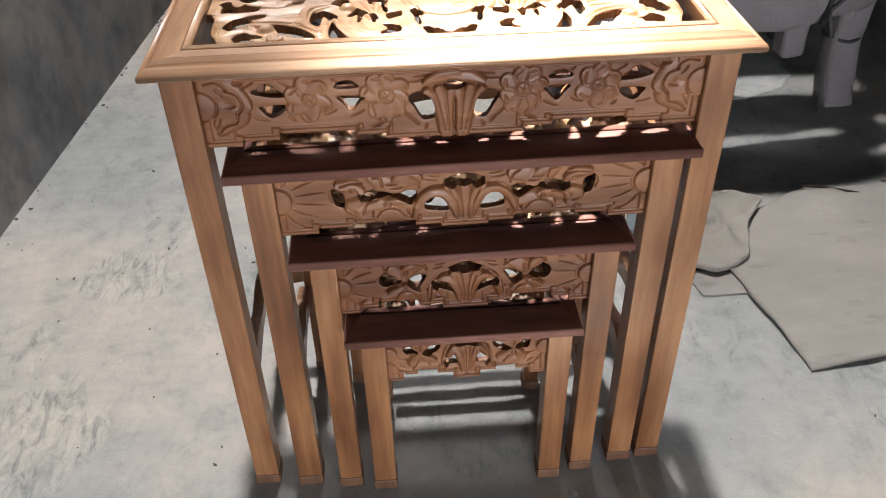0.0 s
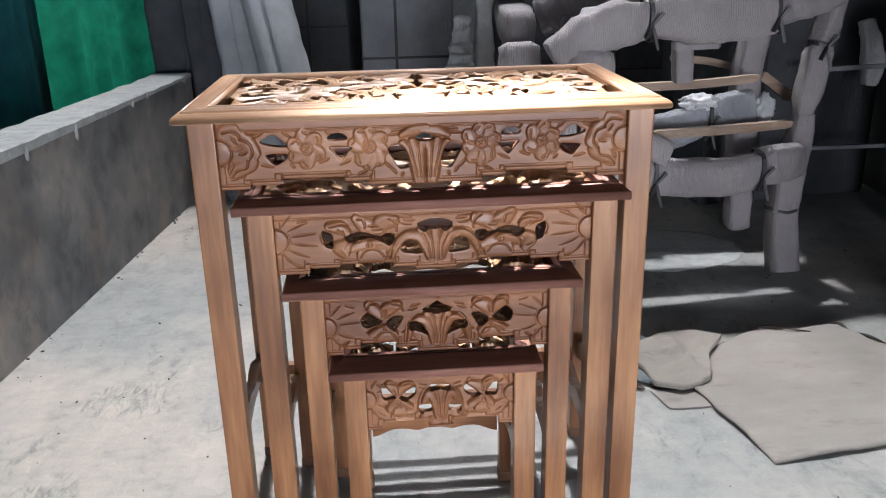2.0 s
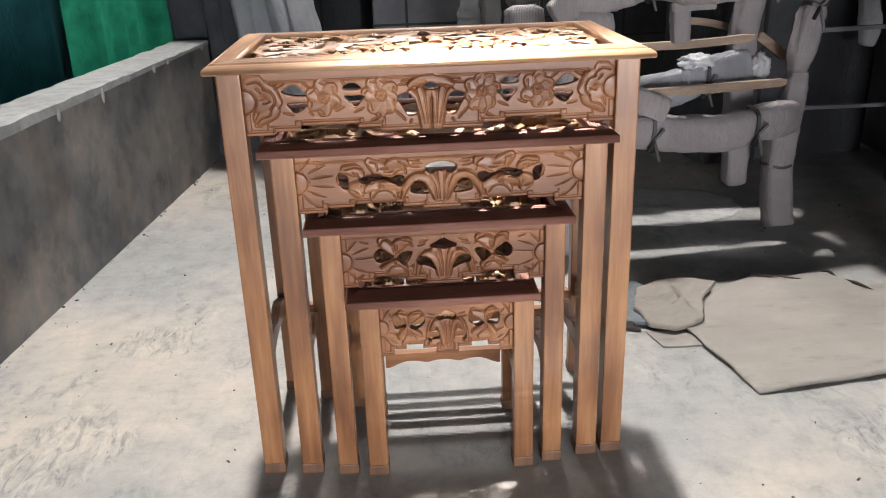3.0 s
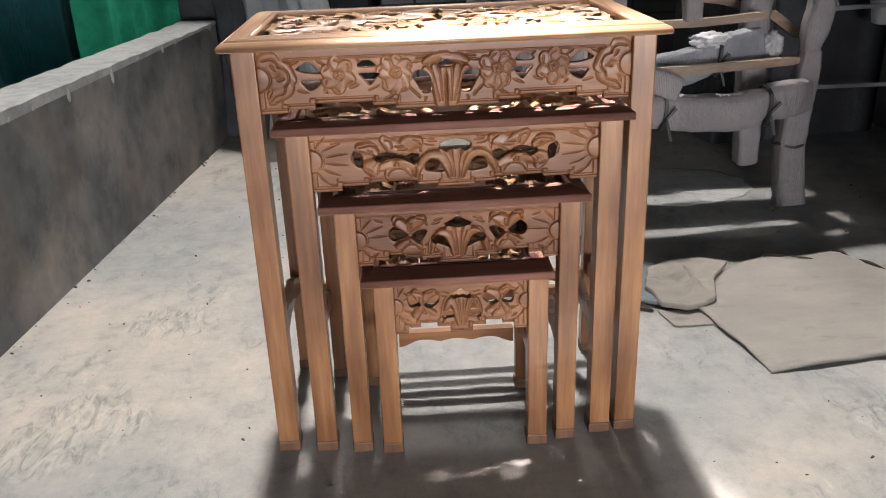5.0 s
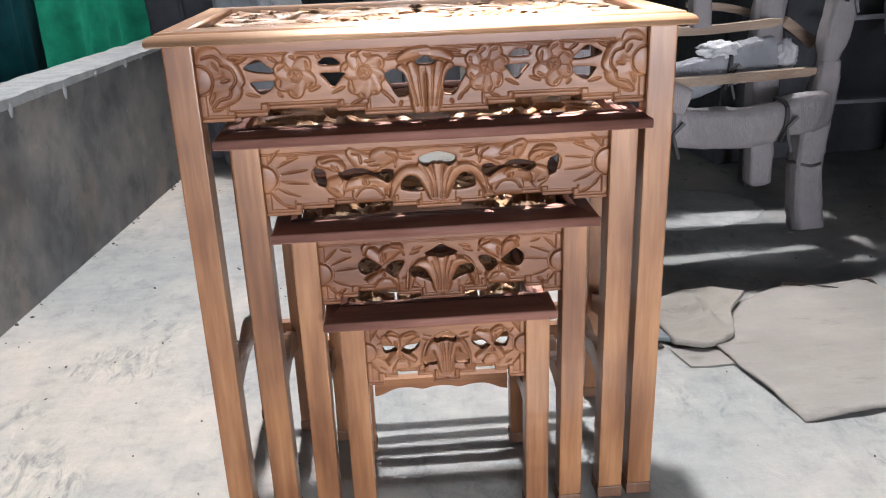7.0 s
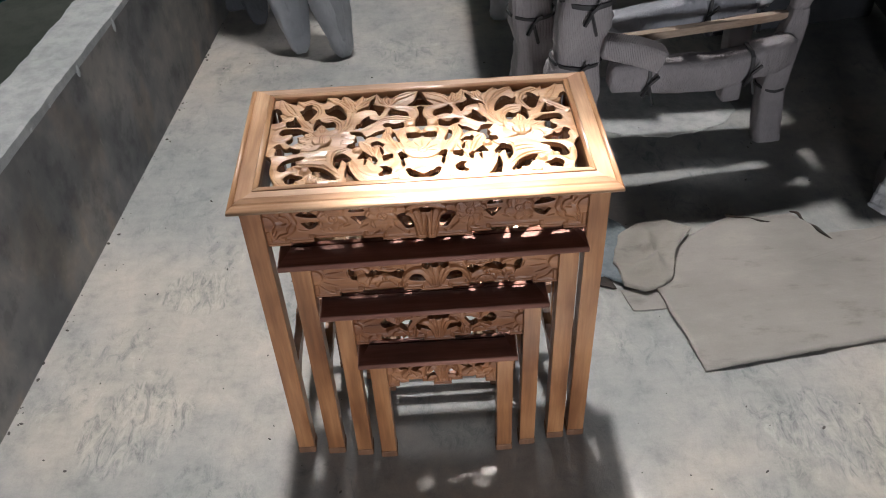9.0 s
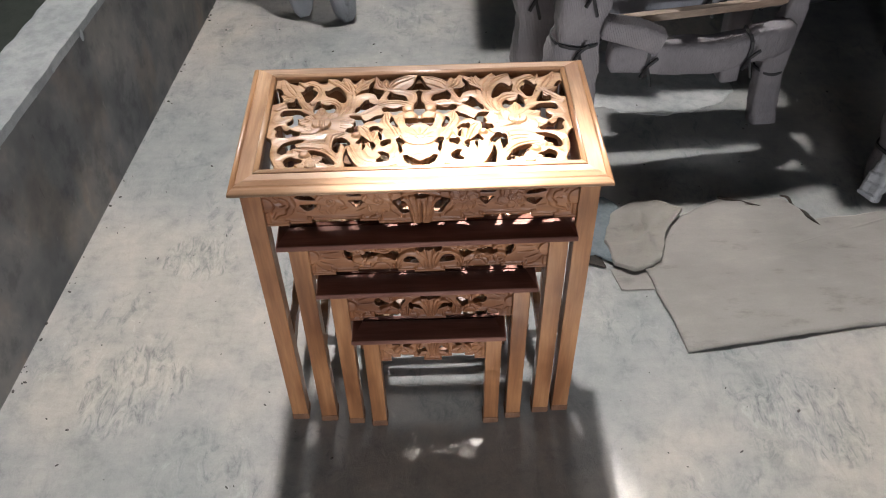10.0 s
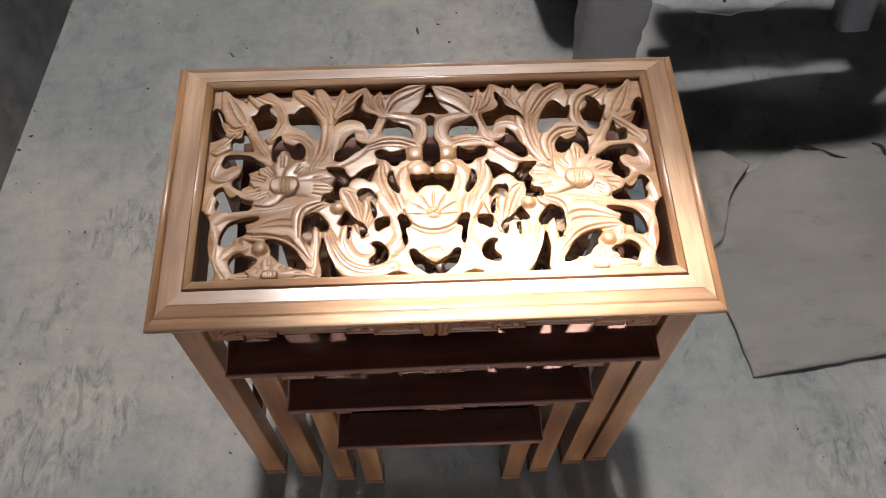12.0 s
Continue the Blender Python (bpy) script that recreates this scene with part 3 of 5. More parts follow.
    c.pierce([(-3, 129), (-8, 112), (-13, 100), (-22, 88), (-12, 86), (-2, 89), (0, 88), (0, 128)])
    c.pierce([(-28, -100), (-22, -97), (-15, -105), (-5, -112), (0, -114), (0, -122), (0, -130), (-8, -129), (-16, -123), (-23, -116)])
    c.pierce([(-69, -88), (-62, -86), (-54, -92), (-50, -102), (-53, -111), (-61, -115), (-69, -116), (-71, -109), (-65, -102), (-65, -94)])
    c.pierce([(-51, -129), (-46, -126), (-39, -125), (-32, -127), (-27, -132), (-40, -134)])
    c.blade([(-133, 10), (-120, 34), (-114, 65), (-118, 97), (-132, 125)], [4, 7, 10, 10, 2])
    c.blade([(-120, 81), (-137, 108), (-158, 123)], [5, 8, 3])
    c.rib([(-133, 10), (-101, 18), (-74, 40), (-58, 71), (-53, 87)], [4, 5, 6.5, 5.5, 4])
    c.blade([(-74, 38), (-52, 46), (-27, 42), (-13, 32)], [3, 7, 7, 4])
    c.blade([(-51, 86), (-40, 107), (-22, 118), (-5, 126)], [4, 12, 12, 4])
    c.blade([(-108, 86), (-98, 105), (-98, 123)], [4, 8, 1.5])
    c.blade([(-108, 86), (-90, 105), (-78, 123)], [4, 7, 1.5])
    c.blade([(-52, 86), (-68, 100), (-75, 126)], [4, 9, 1.5])
    c.blade([(-52, 86), (-59, 103), (-57, 118)], [4, 7, 1.5])
    c.rib([(-109, 26), (-108, 57), (-93, 69), (-75, 65), (-73, 52), (-81, 50)], [4, 8, 9, 8, 7, 5])
    c.rib([(-52, 84), (-26, 80), (-10, 71), (-10, 53), (-20, 41)], [5, 5.5, 9, 10, 5])
    c.rib([(-15, 7), (-31, 5), (-35, -14), (-28, -32), (-20, -47)], [7, 6.5, 6.5, 7, 5])
    c.blade([(-58, 13), (-56, -6), (-46, -31), (-39, -50)], [6, 9, 8, 8])
    c.blade([(-216, 75), (-227, 96), (-243, 127)], [7, 14, 2])
    c.blade([(-214, 73), (-230, 69), (-244, 78)], [6, 8, 2])
    c.blade([(-216, 70), (-233, 53), (-246, 41)], [5, 8, 5])
    c.rib([(-214, 75), (-200, 49), (-187, 29)], [5, 5, 5])
    c.blade([(-185, 54), (-175, 77), (-180, 100), (-196, 111), (-213, 120)], [4, 8, 10, 9, 2])
    c.blade([(-138, 20), (-139, 41), (-152, 55), (-170, 57)], [5, 9, 11, 6])
    c.rib([(-180, 18), (-207, 33), (-235, 32), (-246, 16), (-247, 3), (-235, 0), (-225, 6), (-217, 13)], [5, 7, 7.5, 6, 6, 6.5, 6, 5])
    c.rib([(-214, -22), (-230, -9), (-243, -17), (-249, -38)], [6, 5.5, 6, 6])
    c.rib([(-247, -61), (-228, -46), (-199, -45), (-172, -42), (-142, -36), (-122, -29)], [6, 8, 9, 9, 7, 4])
    c.blade([(-133, -101), (-147, -67), (-168, -59), (-203, -67)], [5, 12, 13, 3])
    c.blade([(-145, -80), (-142, -49), (-123, -37)], [6, 10, 5])
    c.blade([(-134, -111), (-158, -85), (-182, -77), (-203, -76)], [4, 6, 8, 3])
    c.rib([(-132, -129), (-129, -101), (-129, -70)], [6, 7.5, 3])
    c.rib([(-247, -61), (-237, -82), (-236, -107), (-225, -126)], [6, 6, 8, 10])
    c.rib([(-231, -104), (-218, -92), (-205, -90), (-206, -80)], [5, 6, 5.5, 4])
    c.frond([(-117, -73), (-110, -99), (-96, -119), (-73, -127), (-49, -121)], [4, 10, 13, 12, 8])
    c.rib([(-98, -72), (-99, -90), (-88, -109), (-67, -113), (-43, -96)], [5, 7, 8, 9, 8])
    c.rib([(-43, -96), (-34, -78), (-42, -55), (-57, -31)], [7, 8, 7, 7])
    c.blade([(-76, -74), (-82, -50), (-90, -28), (-99, -19)], [4, 9, 11, 4])
    c.blade([(-73, -63), (-67, -40), (-73, -31)], [4, 8, 5])
    c.rib([(-49, -121), (-30, -128), (-13, -132), (-2, -135)], [7, 8, 8, 6])
    c.rib([(-16, -115), (-8, -106), (0, -103)], [4, 6, 6])
    c.rib([(-16, -115), (-13, -130)], [5, 5])
    for at, tips, w, heart in (((-166, -12), [(-167, 33), (-144, 15), (-109, -4), (-110, -23), (-190, 15), (-205, 3), (-214, -21), (-195, -32)], 14.0, 12.0),
                               ((-176, -126), [(-216, -126), (-200, -115), (-177, -103), (-156, -113), (-130, -129)], 9.0, 6.0)):
        for k, t in enumerate(tips):
            mid = (0.42 * at[0] + 0.58 * t[0], 0.42 * at[1] + 0.58 * t[1])
            c.lay([at, mid, t], [w * 0.5, w, w * 0.25], 8.8 + 0.5 * (k % 2), 1.8, 0.0, 0, tilt=1.8)
            for f in (-0.3, 0.05, 0.35):
                d = (-(t[1] - at[1]) * f * 0.4, (t[0] - at[0]) * f * 0.4)
                c.lay([(mid[0] + d[0] * 0.6, mid[1] + d[1] * 0.6), (t[0] * 0.8 + mid[0] * 0.2 + d[0], t[1] * 0.8 + mid[1] * 0.2 + d[1])], [1.1, 0.5], 0, 1.6, mode="cut")
        c.lay([(at[0] - 0.2 * heart, at[1]), (at[0] + 0.2 * heart, at[1])], [heart, heart], 11.5, 4.0)
        for f in (-0.35, 0.05, 0.4):
            c.lay([(at[0] + f * heart, at[1] - 0.7 * heart), (at[0] + f * heart, at[1] + 0.6 * heart)], [0.8, 0.9], 0, 1.6, mode="cut")
    for at, r in (((-18, 28), 9.5), ((-16, 6), 12.0), ((-189, -91), 7.5), ((-106, -42), 7.0)):
        c.ball(at, r, 9.5, 4.0)
    c.lay([(-8, 12), (-16, 14), (-24, 8)], [0.8] * 3, 0, 1.4, mode="cut")
    c.mirror = False
    c.ball((0, -46), 33, 8.8, 3.0)
    c.lay([(33 * math.cos(radians(a)), -46 + 29 * math.sin(radians(a))) for a in range(185, 360, 25)], [1.4] * 7, 0, 3.0, mode="cut")
    c.ball((0, -54), 7.5, 11.5, 2.5)
    for k in range(7):
        a = radians(-10 + 33.3 * k)
        c.lay([(10 * math.cos(a), -54 + 10 * math.sin(a)), (27 * math.cos(a), -50 + 25 * math.sin(a))], [0.5, 1.5, 0.5], 0, 1.8, mode="cut")
    c.lay([(-5, -57), (5, -51)], [0.9] * 2, 0, 1.6, mode="cut")
    c.lay([(-5, -51), (5, -57)], [0.9] * 2, 0, 1.6, mode="cut")
    c.mirror = True
    c.scale = (1.0, 1.0)
    for x, y in bores:
        c.lay([(x, y - 4), (x + 2, y + 4)], [21, 19], 0, 0, mode="hole")
    c.F = np.maximum(c.F, np.maximum(np.abs(c.X) - hw, np.abs(c.Y) - hh))
    return c


class Apron(Carving):
    """A carved front board. Places are u, from -1 at the leg to 0 in the middle, and v, from 0 at the top to 1 at the lowest edge."""

    def stepped(self, hw, hh, steps, inset):
        self.hw, self.hh, self.gain = hw, hh, 1.2
        boards = [(-hw, hw, hh - 2 * hh * min(v for _, _, v in steps), hh)]
        lap = 12.0 / hw
        for k, (ua, ub, v) in enumerate(steps):
            # shallower steps reach in behind deeper ones, so that no joint shows
            ua += lap if k and steps[k - 1][2] > v else 0.0
            ub -= lap if k + 1 == len(steps) or steps[k + 1][2] > v else 0.0
            for side in (-1, 1):
                x0, x1 = sorted((side * ua * hw, side * ub * hw))
                boards.append((x0, x1, hh - 2 * hh * v, hh))
        self.plate(boards, 12.0)
        # the ground is sunk between the border and the motifs
        self.H = np.where((self.F < -inset - 1.5) & (self.Y < hh * (1 - 2 * 0.19)), 9.0, self.H)
        # the incised line that follows the stepped edge
        line = []
        for ua, ub, v in steps:
            line += [(-ua + inset / hw * (0.3 if ua < 1 else 0), v - inset / hh / 2), (-ub + inset / hw * 0.3, v - inset / hh / 2)]
        for p, q in zip(line, line[1:]):
            self.line([p, q], 1.3, 2.4)
        self.line([(-1, 0.17), (0.01, 0.17)], 1.3, 2.4)
        return self

    def at(self, pts):
        return [(u * self.hw, self.hh - 2 * self.hh * v) for u, v in pts]

    def open_up(self, pts):
        self.pierce(self.at(pts))

    def line(self, pts, r=1.1, deep=2.4):
        self.lay(self.at(pts), [r] * 4, 0, deep, mode="cut")

    def gouge(self, pts, r=2.0, deep=2.4):
        """A stroke of the chisel, deep in the middle and running out at both ends."""
        self.lay(self.at(pts), [0.3, r, r * 0.9, 0.3], 0, deep, mode="cut")

    def swell_up(self, pts, w, rise=2.2, tilt=1.4, base=12.2):
        self.lay(self.at(pts), w, base, rise, tilt=tilt)

    def flower_head(self, u, v, tips, r):
        tips = [(0.1 * u + 0.9 * a, 0.1 * v + 0.9 * b) for a, b in tips]
        r *= 0.75
        for k, t in enumerate(tips):
            mid = (0.4 * u + 0.6 * t[0], 0.4 * v + 0.6 * t[1])
            self.swell_up([(u, v), mid, (0.15 * u + 0.85 * t[0], 0.15 * v + 0.85 * t[1])], [5, 10, 8], 1.5, 1.2, 10.6)
            n = tips[(k + 1) % len(tips)]
            out = (0.5 * (t[0] + n[0]), 0.5 * (t[1] + n[1]))
            self.line([(0.5 * u + 0.5 * out[0], 0.5 * v + 0.5 * out[1]), (0.1 * u + 0.9 * out[0], 0.1 * v + 0.9 * out[1])], 1.0, 1.8)
            a = [(0.25 * n[0] + 0.75 * t[0] - 0.12 * (u - t[0]), 0.25 * n[1] + 0.75 * t[1] - 0.12 * (v - t[1])), (1.08 * t[0] - 0.08 * u, 1.08 * t[1] - 0.08 * v), out]
            self.line(a, 1.1, 1.5)
        x, y = self.at([(u, v)])[0]
        self.ball((x, y), r, 11.8, 2.0)
        self.lay([(x + 1.12 * r * math.cos(radians(a)), y + 1.12 * r * math.sin(radians(a))) for a in range(0, 361, 40)], [1.0] * 10, 0, 1.6, mode="cut")
        self.lay([(x - 0.6 * r, y - 0.3 * r), (x + 0.6 * r, y + 0.3 * r)], [0.8] * 2, 0, 1.6, mode="cut")
        self.lay([(x - 0.3 * r, y + 0.6 * r), (x + 0.3 * r, y - 0.6 * r)], [0.8] * 2, 0, 1.6, mode="cut")

    def half_sun(self, v, r, rays):
        """A half disc against the leg with gouged rays."""
        x, y = -self.hw, self.at([(0, v)])[0][1]
        self.ball((x, y), r, 12.4, 2.0)
        self.lay([(x + r * math.cos(radians(a)), y + r * math.sin(radians(a))) for a in range(-90, 91, 30)], [1.4] * 7, 0, 3.2, mode="cut")
        for a in rays:
            c, s = math.cos(radians(a)), math.sin(radians(a))
            self.lay([(x + 1.25 * r * c, y + 1.2 * r * s), (x + 2.0 * r * c, y + 1.7 * r * s), (x + 3.1 * r * c, y + 2.2 * r * s)], [0.4, 1.9, 0.4], 0, 2.6, mode="cut")


def apron_large(hw, hh, cell):
    """The front of the largest table: flowers, pierced diamonds and a plume."""
    c = Apron(hw, hh, cell).stepped(hw, hh, ((1.0, 0.86, 1.0), (0.86, 0.71, 0.945), (0.71, 0.40, 0.865), (0.40, 0.28, 0.93), (0.28, 0.0, 1.0)), 5.5)
    c.flower_head(-0.576, 0.44, [(-0.591, 0.2), (-0.524, 0.28), (-0.505, 0.55), (-0.58, 0.7), (-0.648, 0.57), (-0.65, 0.36)], 9.0)
    c.flower_head(-0.273, 0.44, [(-0.268, 0.21), (-0.2, 0.31), (-0.2, 0.52), (-0.222, 0.7), (-0.279, 0.76), (-0.323, 0.68), (-0.36, 0.4), (-0.323, 0.22)], 9.5)
    # half flower at the leg
    for a, b in (((-0.955, 0.2), (-0.925, 0.16)), ((-0.89, 0.27), (-0.837, 0.47)), ((-0.861, 0.59), (-0.92, 0.72))):
        c.swell_up([(-1.0, 0.48), a, b], [8, 11, 9], 1.6, 0.6)
    for pts in ([(-0.97, 0.18), (-0.925, 0.16), (-0.895, 0.22), (-0.89, 0.28)], [(-0.89, 0.28), (-0.85, 0.33), (-0.835, 0.47), (-0.86, 0.58)], [(-0.86, 0.58), (-0.87, 0.68), (-0.916, 0.72), (-0.951, 0.84)]):
        c.line(pts, 1.5, 3.0)
    x, y = c.at([(-1.0, 0.46)])[0]
    c.ball((x, y), 17, 12.8, 2.0)
    c.lay([(x + 17 * math.cos(radians(a)), y + 17 * math.sin(radians(a))) for a in range(-90, 91, 30)], [1.4] * 7, 0, 3.2, mode="cut")
    for pts in ([(-0.93, 0.24), (-0.905, 0.34)], [(-0.90, 0.49), (-0.86, 0.46)], [(-0.95, 0.74), (-0.93, 0.62)], [(-0.86, 0.19), (-0.82, 0.22)], [(-0.83, 0.27), (-0.78, 0.2)], [(-0.80, 0.66), (-0.74, 0.70)], [(-0.95, 0.86), (-0.9, 0.82)],
                [(-0.66, 0.66), (-0.64, 0.72)], [(-0.69, 0.2), (-0.65, 0.28)], [(-0.48, 0.2), (-0.46, 0.26)], [(-0.52, 0.66), (-0.47, 0.6)], [(-0.36, 0.62), (-0.42, 0.70)], [(-0.16, 0.24), (-0.08, 0.2)], [(-0.18, 0.3), (-0.1, 0.27)],
                [(-0.17, 0.78), (-0.2, 0.68)], [(-0.145, 0.86), (-0.17, 0.76)], [(-0.12, 0.9), (-0.11, 0.84)], [(-0.34, 0.86), (-0.28, 0.78)]):
        c.gouge(pts)
    # plume
    for k, top in enumerate(((-0.105, 0.43), (-0.06, 0.4), (-0.015, 0.42))):
        c.swell_up([(-0.02 - 0.012 * (2 - k), 0.95), (-0.03 - 0.012 * (2 - k), 0.65), top], [4, 7, 5], 2.4, 1.0)
    for top, foot in (((-0.075, 0.45), -0.042), ((-0.035, 0.45), -0.022), ((0.0, 0.5), 0.0)):
        c.line([top, (0.6 * top[0] + 0.4 * foot, 0.62), (foot, 0.9)], 1.2, 2.6)
    c.swell_up([(-0.11, 0.3), (-0.06, 0.24), (0.0, 0.22)], [3, 6, 6], 1.6, 1.0)
    for pts in ([(-0.798, 0.34), (-0.766, 0.27), (-0.732, 0.235), (-0.698, 0.31), (-0.666, 0.405), (-0.736, 0.40)], [(-0.772, 0.52), (-0.724, 0.507), (-0.672, 0.514), (-0.68, 0.595), (-0.73, 0.67), (-0.762, 0.584)],
                [(-0.472, 0.30), (-0.443, 0.245), (-0.404, 0.25), (-0.376, 0.33), (-0.42, 0.345), (-0.465, 0.336)], [(-0.466, 0.441), (-0.41, 0.436), (-0.357, 0.445), (-0.38, 0.53), (-0.412, 0.625), (-0.442, 0.53)],
                [(-0.183, 0.51), (-0.167, 0.45), (-0.126, 0.425), (-0.097, 0.48), (-0.081, 0.6), (-0.079, 0.75), (-0.107, 0.787), (-0.132, 0.77), (-0.16, 0.63)], [(-0.045, 0.36), (-0.025, 0.3), (0.012, 0.27), (0.012, 0.37), (-0.02, 0.385)]):
        c.open_up(pts)
    return c


def arches(c, eye, crown, foot):
    """Two arches on either side of a plume, over pierced eyes, under a pierced crown."""
    c.swell_up([(-0.035, foot), (-0.06, foot - 0.16), (-0.11, foot - 0.34), (-0.19, foot - 0.36), (-0.25, foot - 0.22), (-0.28, foot - 0.05)], [4, 5, 6, 6, 5, 3], 2.6, 1.6)
    c.line([(-0.29, foot - 0.04), (-0.265, foot - 0.28), (-0.19, foot - 0.43), (-0.1, foot - 0.42), (-0.04, foot - 0.26), (-0.02, foot - 0.04)], 1.4, 3.0)
    for u in (-0.035, 0.0):
        c.swell_up([(u * 0.6, foot), (u * 0.8, foot - 0.2), (u * 2.4, foot - 0.42)], [4, 5, 6], 2.4, 0.8)
    for u in (-0.045, -0.018):
        c.line([(u * 1.8, foot - 0.4), (u, foot - 0.2), (u * 0.8, foot)], 1.0, 2.6)
    c.open_up(eye)
    c.open_up(crown)


def apron_second(hw, hh, cell):
    c = Apron(hw, hh, cell).stepped(hw, hh, ((1.0, 0.80, 1.0), (0.80, 0.61, 0.925), (0.61, 0.27, 0.88), (0.27, 0.13, 0.955), (0.13, 0.0, 1.0)), 5.0)
    c.half_sun(0.49, 17, (66, 38, 12, -14, -40, -66))
    for pts, w in (([(-0.36, 0.36), (-0.43, 0.3), (-0.485, 0.2)], [6, 11, 6]), ([(-0.37, 0.38), (-0.33, 0.28), (-0.27, 0.26)], [6, 11, 8]), ([(-0.41, 0.6), (-0.48, 0.58), (-0.53, 0.62)], [5, 9, 7]), ([(-0.41, 0.6), (-0.34, 0.62), (-0.28, 0.68)], [5, 9, 5]),
                   ([(-0.56, 0.38), (-0.6, 0.32), (-0.66, 0.3)], [5, 8, 5]), ([(-0.58, 0.56), (-0.61, 0.62), (-0.58, 0.72)], [5, 8, 6])):
        c.swell_up(pts, w, 2.4, 1.6)
    c.swell_up([(-0.44, 0.76), (-0.37, 0.76)], [11, 11], 2.2, 0.0)
    for pts in ([(-0.485, 0.2), (-0.45, 0.22), (-0.44, 0.33)], [(-0.29, 0.21), (-0.25, 0.28), (-0.245, 0.42)], [(-0.48, 0.78), (-0.45, 0.69), (-0.405, 0.66), (-0.36, 0.69), (-0.33, 0.78)], [(-0.545, 0.73), (-0.53, 0.58), (-0.47, 0.53)], [(-0.66, 0.3), (-0.6, 0.27), (-0.55, 0.3)], [(-0.7, 0.38), (-0.72, 0.46), (-0.71, 0.56)]):
        c.line(pts, 1.3, 2.8)
    for pts in ([(-0.42, 0.31), (-0.36, 0.31)], [(-0.40, 0.36), (-0.33, 0.36)], [(-0.59, 0.42), (-0.61, 0.34)], [(-0.57, 0.44), (-0.585, 0.35)], [(-0.41, 0.56), (-0.405, 0.64)], [(-0.43, 0.56), (-0.43, 0.63)], [(-0.63, 0.66), (-0.58, 0.7)], [(-0.2, 0.25), (-0.13, 0.27)], [(-0.22, 0.3), (-0.15, 0.33)],
                [(-0.23, 0.2), (-0.15, 0.22)], [(-0.31, 0.8), (-0.28, 0.7)], [(-0.86, 0.24), (-0.8, 0.2)], [(-0.9, 0.86), (-0.84, 0.92)]):
        c.gouge(pts)
    for pts in ([(-0.712, 0.397), (-0.671, 0.4), (-0.647, 0.46), (-0.644, 0.57), (-0.653, 0.64), (-0.691, 0.618), (-0.707, 0.516)],
                [(-0.572, 0.464), (-0.537, 0.437), (-0.439, 0.4), (-0.389, 0.455), (-0.344, 0.485), (-0.31, 0.446), (-0.259, 0.471), (-0.264, 0.57), (-0.295, 0.614), (-0.332, 0.56), (-0.39, 0.512), (-0.468, 0.514), (-0.521, 0.564), (-0.561, 0.518)]):
        c.open_up(pts)
    arches(c, [(-0.217, 0.67), (-0.203, 0.584), (-0.166, 0.541), (-0.124, 0.572), (-0.096, 0.685), (-0.088, 0.775), (-0.147, 0.774), (-0.212, 0.741)], [(-0.111, 0.34), (-0.074, 0.28), (0.01, 0.25), (0.01, 0.39), (-0.023, 0.387), (-0.069, 0.43)], 0.84)
    return c


def apron_third(hw, hh, cell):
    c = Apron(hw, hh, cell).stepped(hw, hh, ((1.0, 0.85, 1.0), (0.85, 0.70, 0.91), (0.70, 0.375, 0.83), (0.375, 0.185, 0.915), (0.185, 0.0, 1.0)), 5.0)
    c.half_sun(0.56, 15, (64, 36, 8, -36, -64))
    for pts, w in (([(-0.5, 0.42), (-0.56, 0.32), (-0.6, 0.24)], [4, 8, 6]), ([(-0.49, 0.42), (-0.44, 0.32), (-0.36, 0.26)], [4, 9, 6]), ([(-0.47, 0.6), (-0.53, 0.64), (-0.58, 0.68)], [4, 7, 5]), ([(-0.47, 0.6), (-0.43, 0.66), (-0.40, 0.7)], [4, 7, 5])):
        c.swell_up(pts, w, 2.4, 1.6)
    c.swell_up([(-0.51, 0.74), (-0.44, 0.74)], [8, 8], 2.2, 0.0)
    for pts in ([(-0.64, 0.33), (-0.6, 0.22), (-0.55, 0.22)], [(-0.4, 0.22), (-0.33, 0.26), (-0.31, 0.36)], [(-0.56, 0.76), (-0.52, 0.66), (-0.47, 0.65), (-0.42, 0.67), (-0.39, 0.75)], [(-0.64, 0.68), (-0.6, 0.62), (-0.54, 0.58)]):
        c.line(pts, 1.3, 2.8)
    for pts in ([(-0.49, 0.42), (-0.49, 0.3)], [(-0.47, 0.42), (-0.46, 0.3)], [(-0.48, 0.56), (-0.48, 0.64)], [(-0.24, 0.3), (-0.15, 0.26)], [(-0.26, 0.36), (-0.18, 0.32)], [(-0.3, 0.78), (-0.18, 0.84)], [(-0.3, 0.72), (-0.2, 0.8)], [(-0.33, 0.7), (-0.27, 0.66)], [(-0.82, 0.24), (-0.74, 0.28)], [(-0.86, 0.86), (-0.8, 0.8)]):
        c.gouge(pts)
    for pts in ([(-0.687, 0.478), (-0.653, 0.397), (-0.602, 0.36), (-0.538, 0.437), (-0.495, 0.511), (-0.561, 0.576), (-0.621, 0.613), (-0.669, 0.579)], [(-0.46, 0.544), (-0.414, 0.463), (-0.355, 0.435), (-0.309, 0.46), (-0.345, 0.58), (-0.387, 0.651)]):
        c.open_up(pts)
    arches(c, [(-0.272, 0.577), (-0.232, 0.516), (-0.173, 0.522), (-0.125, 0.606), (-0.08, 0.76), (-0.145, 0.719), (-0.244, 0.651)], [(-0.138, 0.36), (-0.067, 0.3), (0.012, 0.235), (0.012, 0.4), (-0.085, 0.38)], 0.86)
    return c


